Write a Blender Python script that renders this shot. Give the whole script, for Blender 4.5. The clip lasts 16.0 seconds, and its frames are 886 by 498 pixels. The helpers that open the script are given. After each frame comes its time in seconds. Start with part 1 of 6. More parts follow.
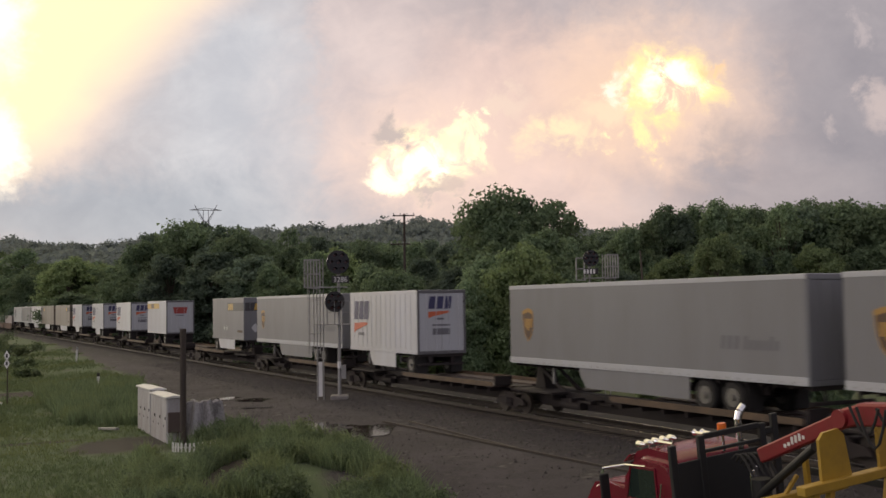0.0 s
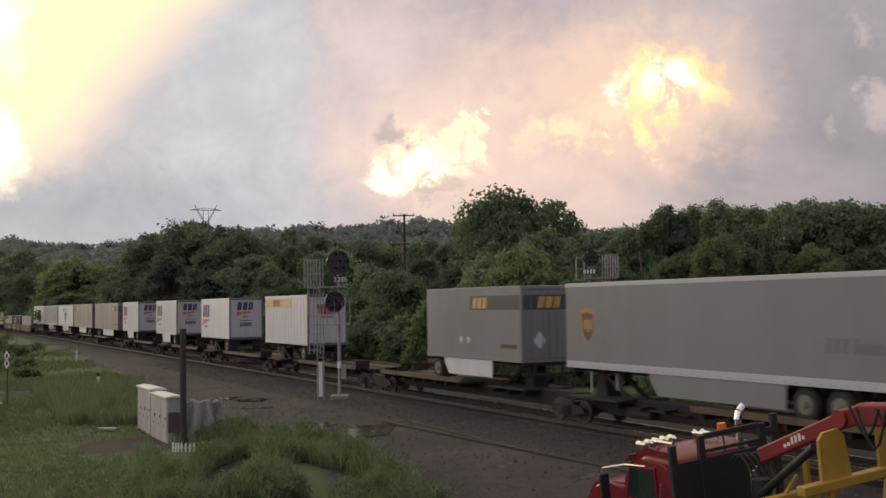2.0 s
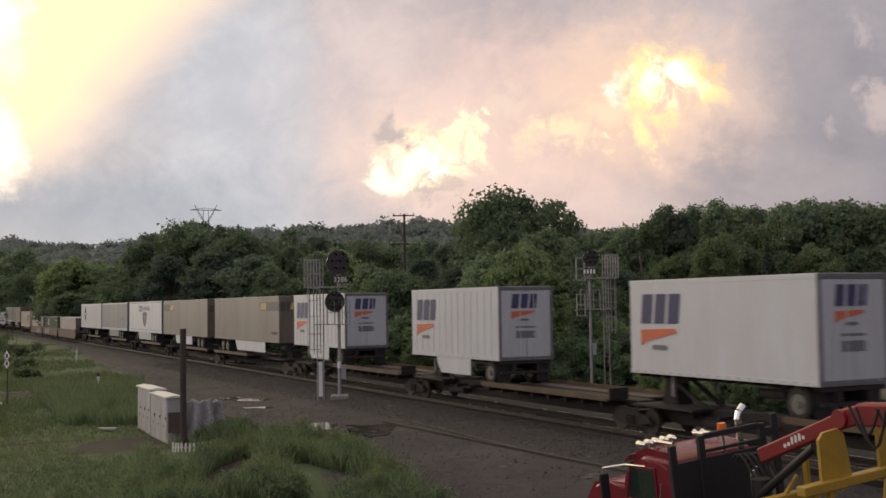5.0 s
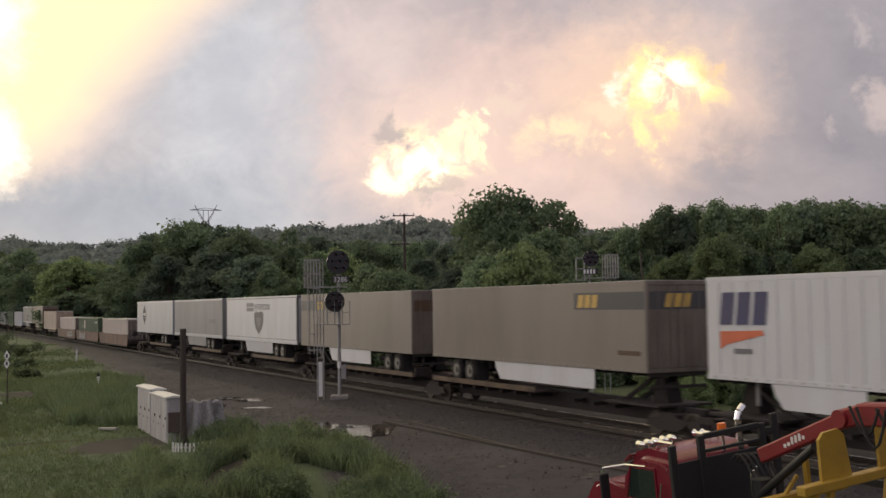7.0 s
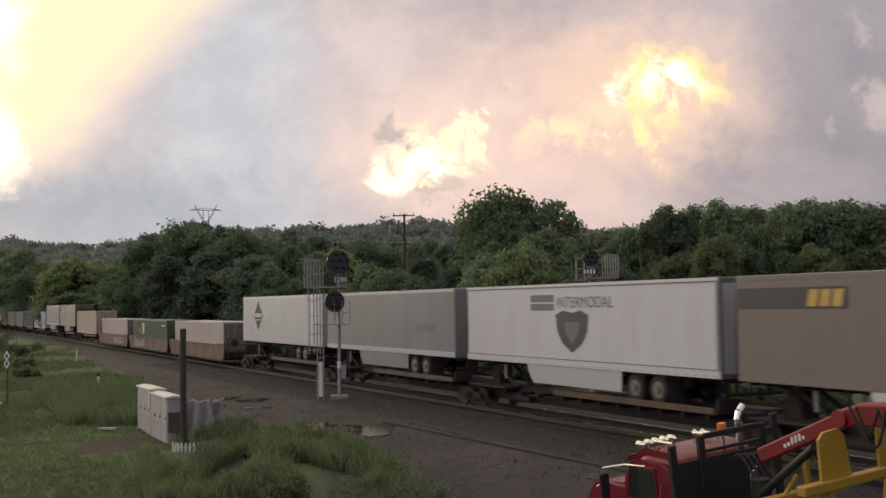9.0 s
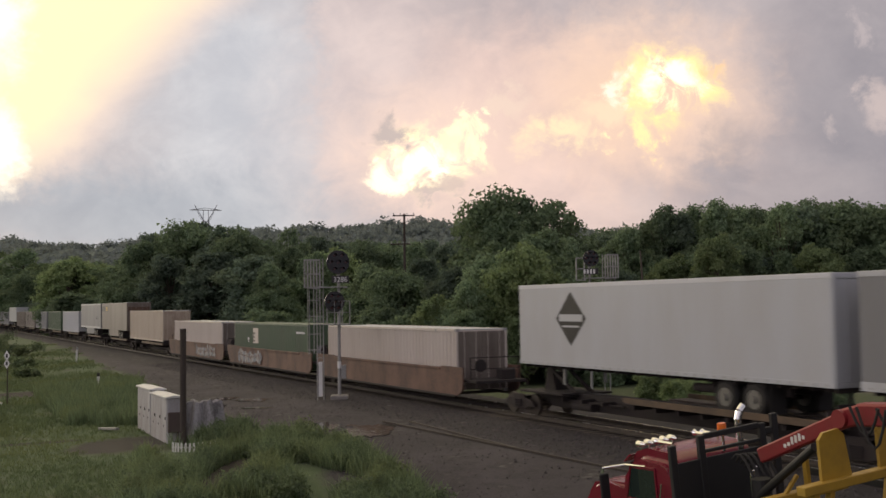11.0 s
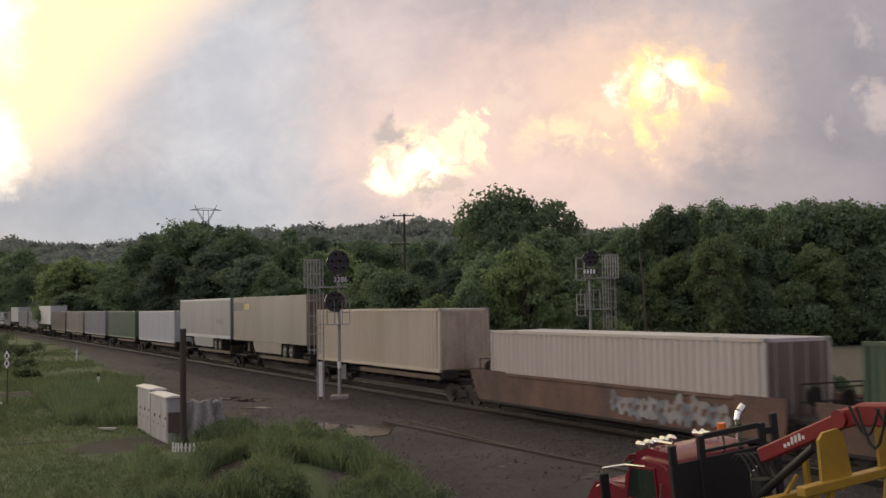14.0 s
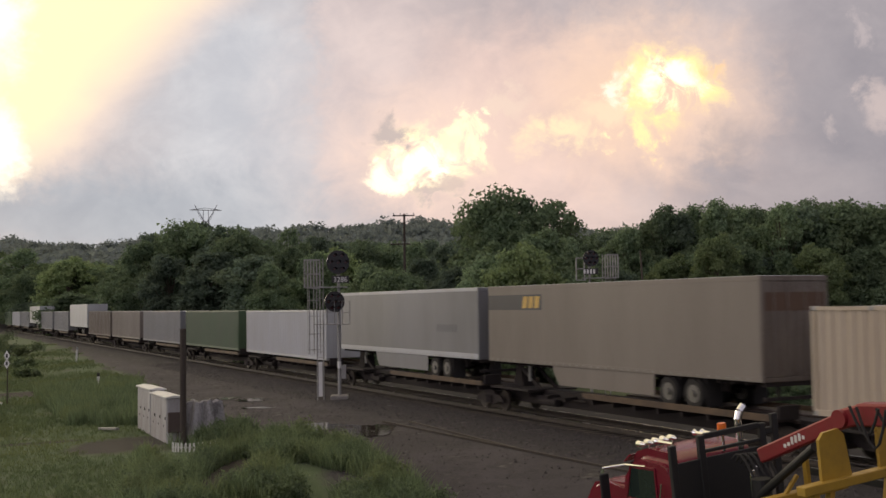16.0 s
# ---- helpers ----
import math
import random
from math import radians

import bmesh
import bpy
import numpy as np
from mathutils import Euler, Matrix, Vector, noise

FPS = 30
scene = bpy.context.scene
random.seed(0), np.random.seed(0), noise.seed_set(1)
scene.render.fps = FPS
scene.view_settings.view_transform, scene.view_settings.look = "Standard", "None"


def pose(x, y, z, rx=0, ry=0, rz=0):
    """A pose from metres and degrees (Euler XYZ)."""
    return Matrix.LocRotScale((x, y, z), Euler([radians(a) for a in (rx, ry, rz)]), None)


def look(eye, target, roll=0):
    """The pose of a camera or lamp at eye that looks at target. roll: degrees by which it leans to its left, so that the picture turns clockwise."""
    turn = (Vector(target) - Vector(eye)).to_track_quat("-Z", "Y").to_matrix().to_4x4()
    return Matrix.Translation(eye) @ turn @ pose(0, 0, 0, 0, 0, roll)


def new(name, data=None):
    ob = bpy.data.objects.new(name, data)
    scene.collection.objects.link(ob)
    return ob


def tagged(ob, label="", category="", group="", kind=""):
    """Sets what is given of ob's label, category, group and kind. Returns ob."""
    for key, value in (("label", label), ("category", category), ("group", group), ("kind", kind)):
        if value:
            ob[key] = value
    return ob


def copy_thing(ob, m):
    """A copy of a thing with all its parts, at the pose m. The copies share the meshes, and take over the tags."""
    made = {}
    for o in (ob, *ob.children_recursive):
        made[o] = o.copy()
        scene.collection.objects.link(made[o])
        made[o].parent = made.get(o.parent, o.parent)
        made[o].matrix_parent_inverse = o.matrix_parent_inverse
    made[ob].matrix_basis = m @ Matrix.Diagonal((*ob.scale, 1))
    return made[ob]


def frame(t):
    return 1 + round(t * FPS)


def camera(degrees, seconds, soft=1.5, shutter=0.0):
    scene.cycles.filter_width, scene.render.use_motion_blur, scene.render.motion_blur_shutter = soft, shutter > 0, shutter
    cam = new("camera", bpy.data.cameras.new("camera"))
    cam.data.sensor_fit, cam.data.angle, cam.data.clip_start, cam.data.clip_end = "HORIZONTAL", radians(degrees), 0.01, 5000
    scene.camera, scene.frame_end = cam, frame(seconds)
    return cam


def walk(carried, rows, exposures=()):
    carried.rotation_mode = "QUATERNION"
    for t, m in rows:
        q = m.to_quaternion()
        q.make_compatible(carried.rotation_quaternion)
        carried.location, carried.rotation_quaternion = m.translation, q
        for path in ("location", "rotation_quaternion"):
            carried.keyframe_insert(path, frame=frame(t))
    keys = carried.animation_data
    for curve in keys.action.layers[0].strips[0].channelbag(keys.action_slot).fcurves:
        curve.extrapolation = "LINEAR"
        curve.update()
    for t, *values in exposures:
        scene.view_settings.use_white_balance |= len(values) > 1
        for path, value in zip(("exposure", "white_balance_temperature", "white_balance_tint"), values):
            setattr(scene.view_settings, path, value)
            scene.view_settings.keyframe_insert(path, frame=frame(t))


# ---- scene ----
import itertools

# ---- camera: a fixed view from an upper floor beside the line ----
EYE = 4.4446
cam = camera(44.25, 16.0, soft=1.55, shutter=0.3)
VIEW = pose(0, 0, EYE, 92.911, 0, 0) @ pose(0, 0, 0, 0, 0, -0.825)
walk(cam, [(0.0, VIEW), (16.0, VIEW)], exposures=[(0.0, 0.0, 6650, 14), (16.0, 0.0, 6650, 14)])

# ---- the line of the track: s along it in the train's direction, u across it away from the eye ----
TH = -1.1081
CS, SN = math.cos(TH), math.sin(TH)
Y0 = 49.554
SPEED = 19.53
MID = 1.295          # from the near side of the cars to the centre line


def place(s, u, z=0.0):
    return Vector((CS * s - SN * u, Y0 + SN * s + CS * u, z))


def su(x, y):
    return CS * x + SN * (y - Y0), -SN * x + CS * (y - Y0)


def on_track(s, z=0.0, u=MID, turn=0.0):
    p = place(s, u, z)
    return pose(p.x, p.y, p.z, 0, 0, math.degrees(TH) + turn)


# ---- node helpers ----
class Graph:
    """Short forms for shader nodes."""

    def __init__(self, tree):
        self.tree = tree

    def add(self, kind, **values):
        n = self.tree.nodes.new(kind)
        for key, value in values.items():
            n.inputs[key.replace("_", " ")].default_value = value
        return n

    def link(self, a, b):
        self.tree.links.new(a, b)

    def math(self, op, a, b=0.0, c=0.0):
        n = self.tree.nodes.new("ShaderNodeMath")
        n.operation = op
        for slot, v in zip(n.inputs, (a, b, c)):
            if isinstance(v, (int, float)):
                slot.default_value = v
            else:
                self.link(v, slot)
        return n.outputs[0]

    def step(self, v, lo, hi):
        n = self.tree.nodes.new("ShaderNodeMapRange")
        n.interpolation_type = "SMOOTHSTEP"
        self.link(v, n.inputs[0])
        n.inputs[1].default_value, n.inputs[2].default_value = lo, hi
        return n.outputs[0]

    def mix(self, fac, a, b, blend="MIX"):
        n = self.tree.nodes.new("ShaderNodeMix")
        n.data_type, n.blend_type = "RGBA", blend
        for slot, v in ((n.inputs[0], fac), (n.inputs[6], a), (n.inputs[7], b)):
            if isinstance(v, (int, float)):
                slot.default_value = v
            elif isinstance(v, tuple):
                slot.default_value = (*v, 1)
            else:
                self.link(v, slot)
        return n.outputs[2]

    def noise(self, vec, scale, detail=4.0, rough=0.55, distort=0.0):
        n = self.tree.nodes.new("ShaderNodeTexNoise")
        n.inputs["Scale"].default_value, n.inputs["Detail"].default_value = scale, detail
        n.inputs["Roughness"].default_value, n.inputs["Distortion"].default_value = rough, distort
        if vec is not None:
            self.link(vec, n.inputs["Vector"])
        return n.outputs["Fac"]

    def scaled(self, vec, x, y, z):
        n = self.tree.nodes.new("ShaderNodeMapping")
        n.inputs["Scale"].default_value = (x, y, z)
        self.link(vec, n.inputs["Vector"])
        return n.outputs[0]


# ---- world: dusk sky with lit cloud ahead, evenly grey around ----
SUN_AZ, SUN_EL = -34.0, 9.0
world = bpy.data.worlds.new("dusk_sky")
scene.world = world
world.use_nodes = True
wt = world.node_tree
wt.nodes.clear()
g = Graph(wt)
co = g.add("ShaderNodeTexCoord").outputs["Generated"]
sep = g.add("ShaderNodeSeparateXYZ")
g.link(co, sep.inputs[0])
dx, dy, dz = sep.outputs
ahead = g.math("MAXIMUM", dy, 0.12)
A0 = g.math("DIVIDE", dx, ahead)
E0 = g.math("DIVIDE", dz, ahead)
comb = g.add("ShaderNodeCombineXYZ")
g.link(A0, comb.inputs[0]), g.link(E0, comb.inputs[1])
plane = comb.outputs[0]
n_big = g.noise(g.scaled(plane, 1.0, 1.4, 1.0), 6.0, 6.0, 0.6, 0.4)
n_mid = g.noise(g.scaled(plane, 1.0, 1.25, 1.0), 19.0, 7.0, 0.62, 0.5)
n_fine = g.noise(plane, 48.0, 7.0, 0.65, 0.6)
n_all = g.noise(co, 2.6, 5.0, 0.55)
# the cloud edges are pulled about by turbulence
A = g.math("MULTIPLY_ADD", g.math("SUBTRACT", n_mid, 0.5), 0.075, g.math("MULTIPLY_ADD", g.math("SUBTRACT", n_fine, 0.5), 0.035, A0))
E = g.math("MULTIPLY_ADD", g.math("SUBTRACT", g.noise(plane, 23.0, 6.0, 0.62, 0.4), 0.5), 0.07, E0)
E = g.math("MULTIPLY_ADD", g.math("SUBTRACT", g.noise(plane, 57.0, 5.0, 0.62, 0.4), 0.5), 0.03, E)
front = g.step(dy, 0.1, 0.3)


def blob(a, e, ra, re, inner, outer):
    """A patch of cloud about a direction, full inside and gone outside."""
    da = g.math("DIVIDE", g.math("SUBTRACT", A, a), ra)
    de = g.math("DIVIDE", g.math("SUBTRACT", E, e), re)
    d = g.math("SQRT", g.math("ADD", g.math("MULTIPLY", da, da), g.math("MULTIPLY", de, de)))
    return g.math("MULTIPLY", front, g.math("SUBTRACT", 1.0, g.step(d, inner, outer)))


# grey overcast, brighter towards the sunset on the left, duller on the right
base = g.mix(g.step(n_all, 0.35, 0.65), (0.50, 0.465, 0.48), (0.60, 0.555, 0.555))
leftish = g.math("ADD", g.math("MULTIPLY", dx, -0.88), g.math("MULTIPLY", dy, 0.10))
base = g.mix(g.math("MULTIPLY", g.step(leftish, 0.30, 0.85), g.step(dz, 0.8, 0.25)), base, (1.24, 1.17, 1.15))
base = g.mix(g.math("MULTIPLY", g.step(g.math("MULTIPLY_ADD", dy, -0.5, dx), 0.15, 0.8), 0.92), base, (0.34, 0.33, 0.365))
for a, e, ra, re, inner, outer, colour, top in (
    (-0.17, 0.19, 0.14, 0.24, 0.2, 1.5, (0.675, 0.71, 0.745), 0.95),
    (-0.33, 0.085, 0.24, 0.055, 0.2, 1.3, (0.44, 0.495, 0.555), 0.95),
    (0.10, 0.165, 0.25, 0.17, 0.2, 1.25, (0.94, 0.725, 0.635), 0.95),
    (0.10, 0.30, 0.32, 0.06, 0.2, 1.3, (0.53, 0.49, 0.50), 0.7),
    (0.395, 0.15, 0.12, 0.22, 0.3, 1.25, (0.36, 0.345, 0.375), 0.9),
    (0.29, 0.10, 0.14, 0.05, 0.2, 1.2, (0.49, 0.445, 0.455), 0.8),
    (0.262, 0.135, 0.022, 0.040, 0.2, 1.3, (0.40, 0.385, 0.42), 0.75),
):
    base = g.mix(g.math("MULTIPLY", blob(a, e, ra, re, inner, outer), top), base, colour)
# the edge where the grey veil ends and the lit cloud begins
veil = g.math("MULTIPLY", g.step(A, -0.128, -0.098), g.math("MULTIPLY", front, g.step(E, 0.07, 0.12)))
veil = g.math("MULTIPLY", veil, g.step(A0, 0.05, -0.06))
base = g.mix(g.math("MULTIPLY", veil, 0.75), base, (0.80, 0.685, 0.65))
torn = g.mix(g.step(g.math("MULTIPLY_ADD", n_big, 0.6, g.math("MULTIPLY", n_mid, 0.4)), 0.34, 0.68), (0.86, 0.86, 0.88), (1.09, 1.07, 1.05))
base = g.mix(1.0, base, torn, "MULTIPLY")
base = g.mix(g.step(dy, 0.15, -0.5), base, g.mix(1.0, base, (1.22, 1.24, 1.32), "MULTIPLY"))
# the slanting glare at the left
slant = g.math("ADD", g.math("MULTIPLY", g.math("ADD", A0, 0.230), -0.697), g.math("MULTIPLY", g.math("SUBTRACT", E0, 0.281), 0.717))
slant = g.math("MULTIPLY_ADD", g.math("SUBTRACT", n_big, 0.5), 0.05, slant)
upper = g.math("MULTIPLY", front, g.step(E, 0.095, 0.145))
base = g.mix(g.math("MULTIPLY", g.math("MULTIPLY", g.step(slant, -0.045, 0.005), upper), 0.9), base, (1.0, 0.82, 0.70))
base = g.mix(g.math("MULTIPLY", g.step(slant, -0.022, 0.040), upper), base, (1.2, 1.06, 0.66))
broken = g.step(g.noise(plane, 31.0, 6.0, 0.62, 0.8), 0.36, 0.56)
for a, e, ra, re, inner, outer, colour, top in (
    (-0.420, 0.275, 0.032, 0.060, 0.1, 1.5, (1.6, 1.5, 1.2), 1.0),
    (-0.416, 0.148, 0.028, 0.042, 0.1, 1.4, (1.6, 1.5, 1.2), 1.0),
    (-0.010, 0.142, 0.100, 0.075, 0.2, 1.15, (1.05, 0.80, 0.66), 0.85),
    (-0.011, 0.136, 0.060, 0.043, 0.35, 1.05, (1.4, 1.2, 0.74), 0.95),
    (-0.016, 0.130, 0.040, 0.022, 0.35, 1.05, (1.7, 1.6, 1.15), 1.0),
    (0.02, 0.160, 0.014, 0.016, 0.5, 1.1, (1.5, 1.3, 0.8), 0.9),
    (0.185, 0.190, 0.125, 0.090, 0.15, 1.2, (1.05, 0.76, 0.56), 0.85),
    (0.212, 0.203, 0.062, 0.048, 0.4, 1.05, (1.35, 1.05, 0.48), 1.0),
    (0.212, 0.203, 0.032, 0.026, 0.35, 1.05, (1.7, 1.55, 1.05), 1.0),
    (0.168, 0.200, 0.016, 0.020, 0.3, 1.1, (1.3, 1.15, 0.95), 0.9),
    (0.185, 0.152, 0.015, 0.024, 0.4, 1.2, (1.4, 1.05, 0.52), 0.95),
    (0.145, 0.150, 0.018, 0.008, 0.3, 1.2, (1.35, 1.05, 0.62), 0.9),
    (0.105, 0.155, 0.040, 0.022, 0.2, 1.1, (1.25, 0.98, 0.62), 0.85),
    (0.150, 0.178, 0.035, 0.020, 0.2, 1.1, (1.15, 0.90, 0.62), 0.7),
    (0.060, 0.185, 0.030, 0.016, 0.2, 1.1, (1.0, 0.80, 0.64), 0.6),
    (0.255, 0.215, 0.018, 0.012, 0.3, 1.1, (1.2, 0.75, 0.38), 0.8),
    (0.392, 0.247, 0.012, 0.014, 0.2, 1.2, (0.66, 0.58, 0.57), 0.5),
    (0.358, 0.163, 0.012, 0.010, 0.2, 1.2, (0.62, 0.54, 0.52), 0.5),
    (0.402, 0.182, 0.018, 0.026, 0.2, 1.2, (0.78, 0.65, 0.60), 0.6),
    (-0.046, 0.119, 0.026, 0.018, 0.4, 1.1, (1.6, 1.5, 1.05), 0.95),
    (0.027, 0.147, 0.013, 0.024, 0.3, 1.2, (1.5, 1.3, 0.8), 0.9),
    (0.043, 0.179, 0.006, 0.006, 0.3, 1.3, (1.4, 1.2, 0.8), 0.9),
    (-0.044, 0.161, 0.020, 0.014, 0.4, 1.2, (0.60, 0.52, 0.49), 0.9),
    (0.008, 0.113, 0.024, 0.013, 0.3, 1.2, (0.74, 0.60, 0.53), 0.85),
    (-0.012, 0.103, 0.022, 0.008, 0.4, 1.2, (0.62, 0.53, 0.50), 0.7),
):
    f = g.math("MULTIPLY", blob(a, e, ra, re, inner, outer), top)
    if colour[0] >= 1.2 and a > -0.3:
        f = g.math("MULTIPLY", f, broken)
    base = g.mix(f, base, colour)
base = g.mix(g.step(dz, -0.06, 0.01), (0.05, 0.05, 0.04), base)
cloud_bg = g.add("ShaderNodeBackground", Strength=1.0)
g.link(base, cloud_bg.inputs[0])
sky = g.add("ShaderNodeTexSky")
sky.sky_type, sky.sun_disc = "NISHITA", False
sky.sun_elevation, sky.sun_rotation = radians(SUN_EL), radians(SUN_AZ)
sky_bg = g.add("ShaderNodeBackground", Strength=0.05)
g.link(sky.outputs[0], sky_bg.inputs[0])
both = g.add("ShaderNodeMixShader", Fac=0.95)      # thick cloud over clear sky
g.link(sky_bg.outputs[0], both.inputs[1]), g.link(cloud_bg.outputs[0], both.inputs[2])
out = g.add("ShaderNodeOutputWorld")
g.link(both.outputs[0], out.inputs[0])

sun = new("sun", bpy.data.lights.new("sun", "SUN"))
sun.data.energy, sun.data.angle, sun.data.color = 0.5, radians(14), (1.0, 0.91, 0.80)
far = Vector((math.sin(radians(SUN_AZ)), math.cos(radians(SUN_AZ)), math.tan(radians(SUN_EL)))) * 400
sun.matrix_world = look(far, (0, 40, 0))


# ---- materials ----
def surface(name, colour, rough=0.6, metal=0.0, dirt=(0.1, 0.08, 0.06), amount=0.3, scale=1.0, fine=14.0, bump=0.15,
            streak=1.0, island=0.0, spec=0.5, depth=0.02, lone=0.0):
    """A worn surface: base colour, dirt in two sizes (streak < 1 draws it out upright), relief; island varies it piece by piece."""
    m = bpy.data.materials.new(name)
    m.use_nodes = True
    t = m.node_tree
    q = Graph(t)
    b = t.nodes["Principled BSDF"]
    at = q.add("ShaderNodeTexCoord").outputs["Object"]
    wide = q.noise(q.scaled(at, scale, scale, scale * streak), 1.0, 5.0, 0.6)
    grain = q.noise(at, fine, 3.0, 0.6)
    f = q.math("MULTIPLY", q.step(q.math("MULTIPLY_ADD", grain, 0.45, q.math("MULTIPLY", wide, 0.75)), 0.42, 0.82), amount)
    c = q.mix(f, tuple(colour), tuple(dirt))
    tone = q.math("MULTIPLY_ADD", grain, 0.24, 0.88)
    c = q.mix(1.0, c, q.mix(tone, (0, 0, 0), (1, 1, 1)), "MULTIPLY")
    if island:
        r = q.add("ShaderNodeNewGeometry").outputs["Random Per Island"]
        c = q.mix(1.0, c, q.mix(r, (1 - island,) * 3, (1 + island,) * 3), "MULTIPLY")
    if lone:
        r = q.add("ShaderNodeObjectInfo").outputs["Random"]
        c = q.mix(1.0, c, q.mix(r, (1 - lone,) * 3, (1 + lone,) * 3), "MULTIPLY")
    q.link(c, b.inputs["Base Color"])
    q.link(q.math("MULTIPLY_ADD", wide, 0.3, rough - 0.15), b.inputs["Roughness"])
    b.inputs["Metallic"].default_value = metal
    b.inputs["Specular IOR Level"].default_value = spec
    if bump:
        n = q.add("ShaderNodeBump", Strength=bump, Distance=depth)
        q.link(q.math("MULTIPLY_ADD", grain, 0.5, wide), n.inputs["Height"])
        q.link(n.outputs[0], b.inputs["Normal"])
    return m


M = {}
M["white"] = surface("white_paint", (0.60, 0.62, 0.65), 0.45, dirt=(0.40, 0.35, 0.30), amount=0.35, scale=0.8, streak=0.25, bump=0.05)
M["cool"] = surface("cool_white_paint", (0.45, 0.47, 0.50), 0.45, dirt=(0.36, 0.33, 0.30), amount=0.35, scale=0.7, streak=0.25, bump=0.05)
M["grey"] = surface("grey_paint", (0.200, 0.205, 0.220), 0.5, dirt=(0.155, 0.145, 0.14), amount=0.4, scale=0.6, streak=0.25, bump=0.05)
M["tan"] = surface("tan_paint", (0.212, 0.186, 0.164), 0.5, dirt=(0.145, 0.122, 0.102), amount=0.55, scale=0.5, streak=0.25, bump=0.05)
M["cream"] = surface("cream_paint", (0.50, 0.435, 0.345), 0.5, dirt=(0.36, 0.27, 0.19), amount=0.45, scale=0.7, streak=0.2, bump=0.05)
M["pale"] = surface("pale_paint", (0.52, 0.465, 0.42), 0.5, dirt=(0.40, 0.34, 0.29), amount=0.45, scale=0.7, streak=0.2, bump=0.05)
M["green"] = surface("green_paint", (0.048, 0.092, 0.045), 0.5, dirt=(0.09, 0.10, 0.075), amount=0.5, scale=0.6, streak=0.25, bump=0.05)
M["rust"] = surface("rusty_brown_paint", (0.165, 0.088, 0.060), 0.75, dirt=(0.055, 0.040, 0.036), amount=0.95, scale=0.7, streak=0.6, bump=0.15)
M["frame"] = surface("dark_grimy_steel", (0.020, 0.0155, 0.0155), 0.85, dirt=(0.034, 0.023, 0.020), amount=0.5, scale=1.2)
M["deck"] = surface("weathered_deck_steel", (0.070, 0.050, 0.043), 0.75, dirt=(0.06, 0.05, 0.045), amount=0.6, scale=0.9)
M["sill"] = surface("yellow_brown_sill", (0.125, 0.078, 0.042), 0.7, dirt=(0.04, 0.03, 0.025), amount=0.85, scale=0.8)
M["rubber"] = surface("tyre_rubber", (0.018, 0.017, 0.017), 0.85, dirt=(0.04, 0.035, 0.031), amount=0.4)
M["alloy"] = surface("dull_alloy", (0.24, 0.235, 0.235), 0.4, metal=0.8, amount=0.3)
M["chrome"] = surface("chrome", (0.80, 0.80, 0.80), 0.18, metal=1.0, amount=0.05, bump=0)
M["dark"] = surface("black_paint", (0.010, 0.010, 0.011), 0.6, dirt=(0.022, 0.020, 0.018), amount=0.4)
M["navy"] = surface("navy_print", (0.035, 0.035, 0.11), 0.5, amount=0.15)
M["orange"] = surface("orange_print", (0.62, 0.14, 0.06), 0.5, amount=0.15)
M["amber"] = surface("yellow_print", (0.62, 0.40, 0.09), 0.5, amount=0.3)
M["band"] = surface("charcoal_band", (0.05, 0.052, 0.062), 0.5, amount=0.25)
M["brown"] = surface("brown_print", (0.095, 0.05, 0.028), 0.5, amount=0.15)
M["gold"] = surface("gold_print", (0.42, 0.23, 0.05), 0.5, amount=0.15)
M["red"] = surface("red_print", (0.36, 0.045, 0.04), 0.5, amount=0.2)
M["weathered"] = surface("weathered_door_frame", (0.14, 0.14, 0.15), 0.6, dirt=(0.07, 0.06, 0.055), amount=0.6, scale=2.0)
M["worn_tan"] = surface("rust_stained_tan", (0.172, 0.147, 0.125), 0.65, dirt=(0.065, 0.045, 0.036), amount=0.65, scale=1.3, streak=0.3)
M["letter"] = surface("grey_print", (0.15, 0.15, 0.17), 0.5, amount=0.15)
M["galv"] = surface("galvanised_steel", (0.34, 0.34, 0.335), 0.55, metal=0.35, amount=0.35, scale=2.0)
M["rail"] = surface("rail_steel", (0.035, 0.027, 0.024), 0.65, metal=0.2, amount=0.5, scale=2.0)
M["shine"] = surface("worn_rail_head", (0.55, 0.54, 0.52), 0.25, metal=1.0, amount=0.1, bump=0)
M["tie"] = surface("old_tie_wood", (0.075, 0.06, 0.048), 0.9, amount=0.4, lone=0.25)
M["bark"] = surface("bark", (0.085, 0.07, 0.055), 0.9, amount=0.4, scale=4, streak=0.2, bump=0.5)
M["pole"] = surface("creosoted_pole", (0.042, 0.032, 0.027), 0.85, amount=0.4, scale=4, streak=0.15)


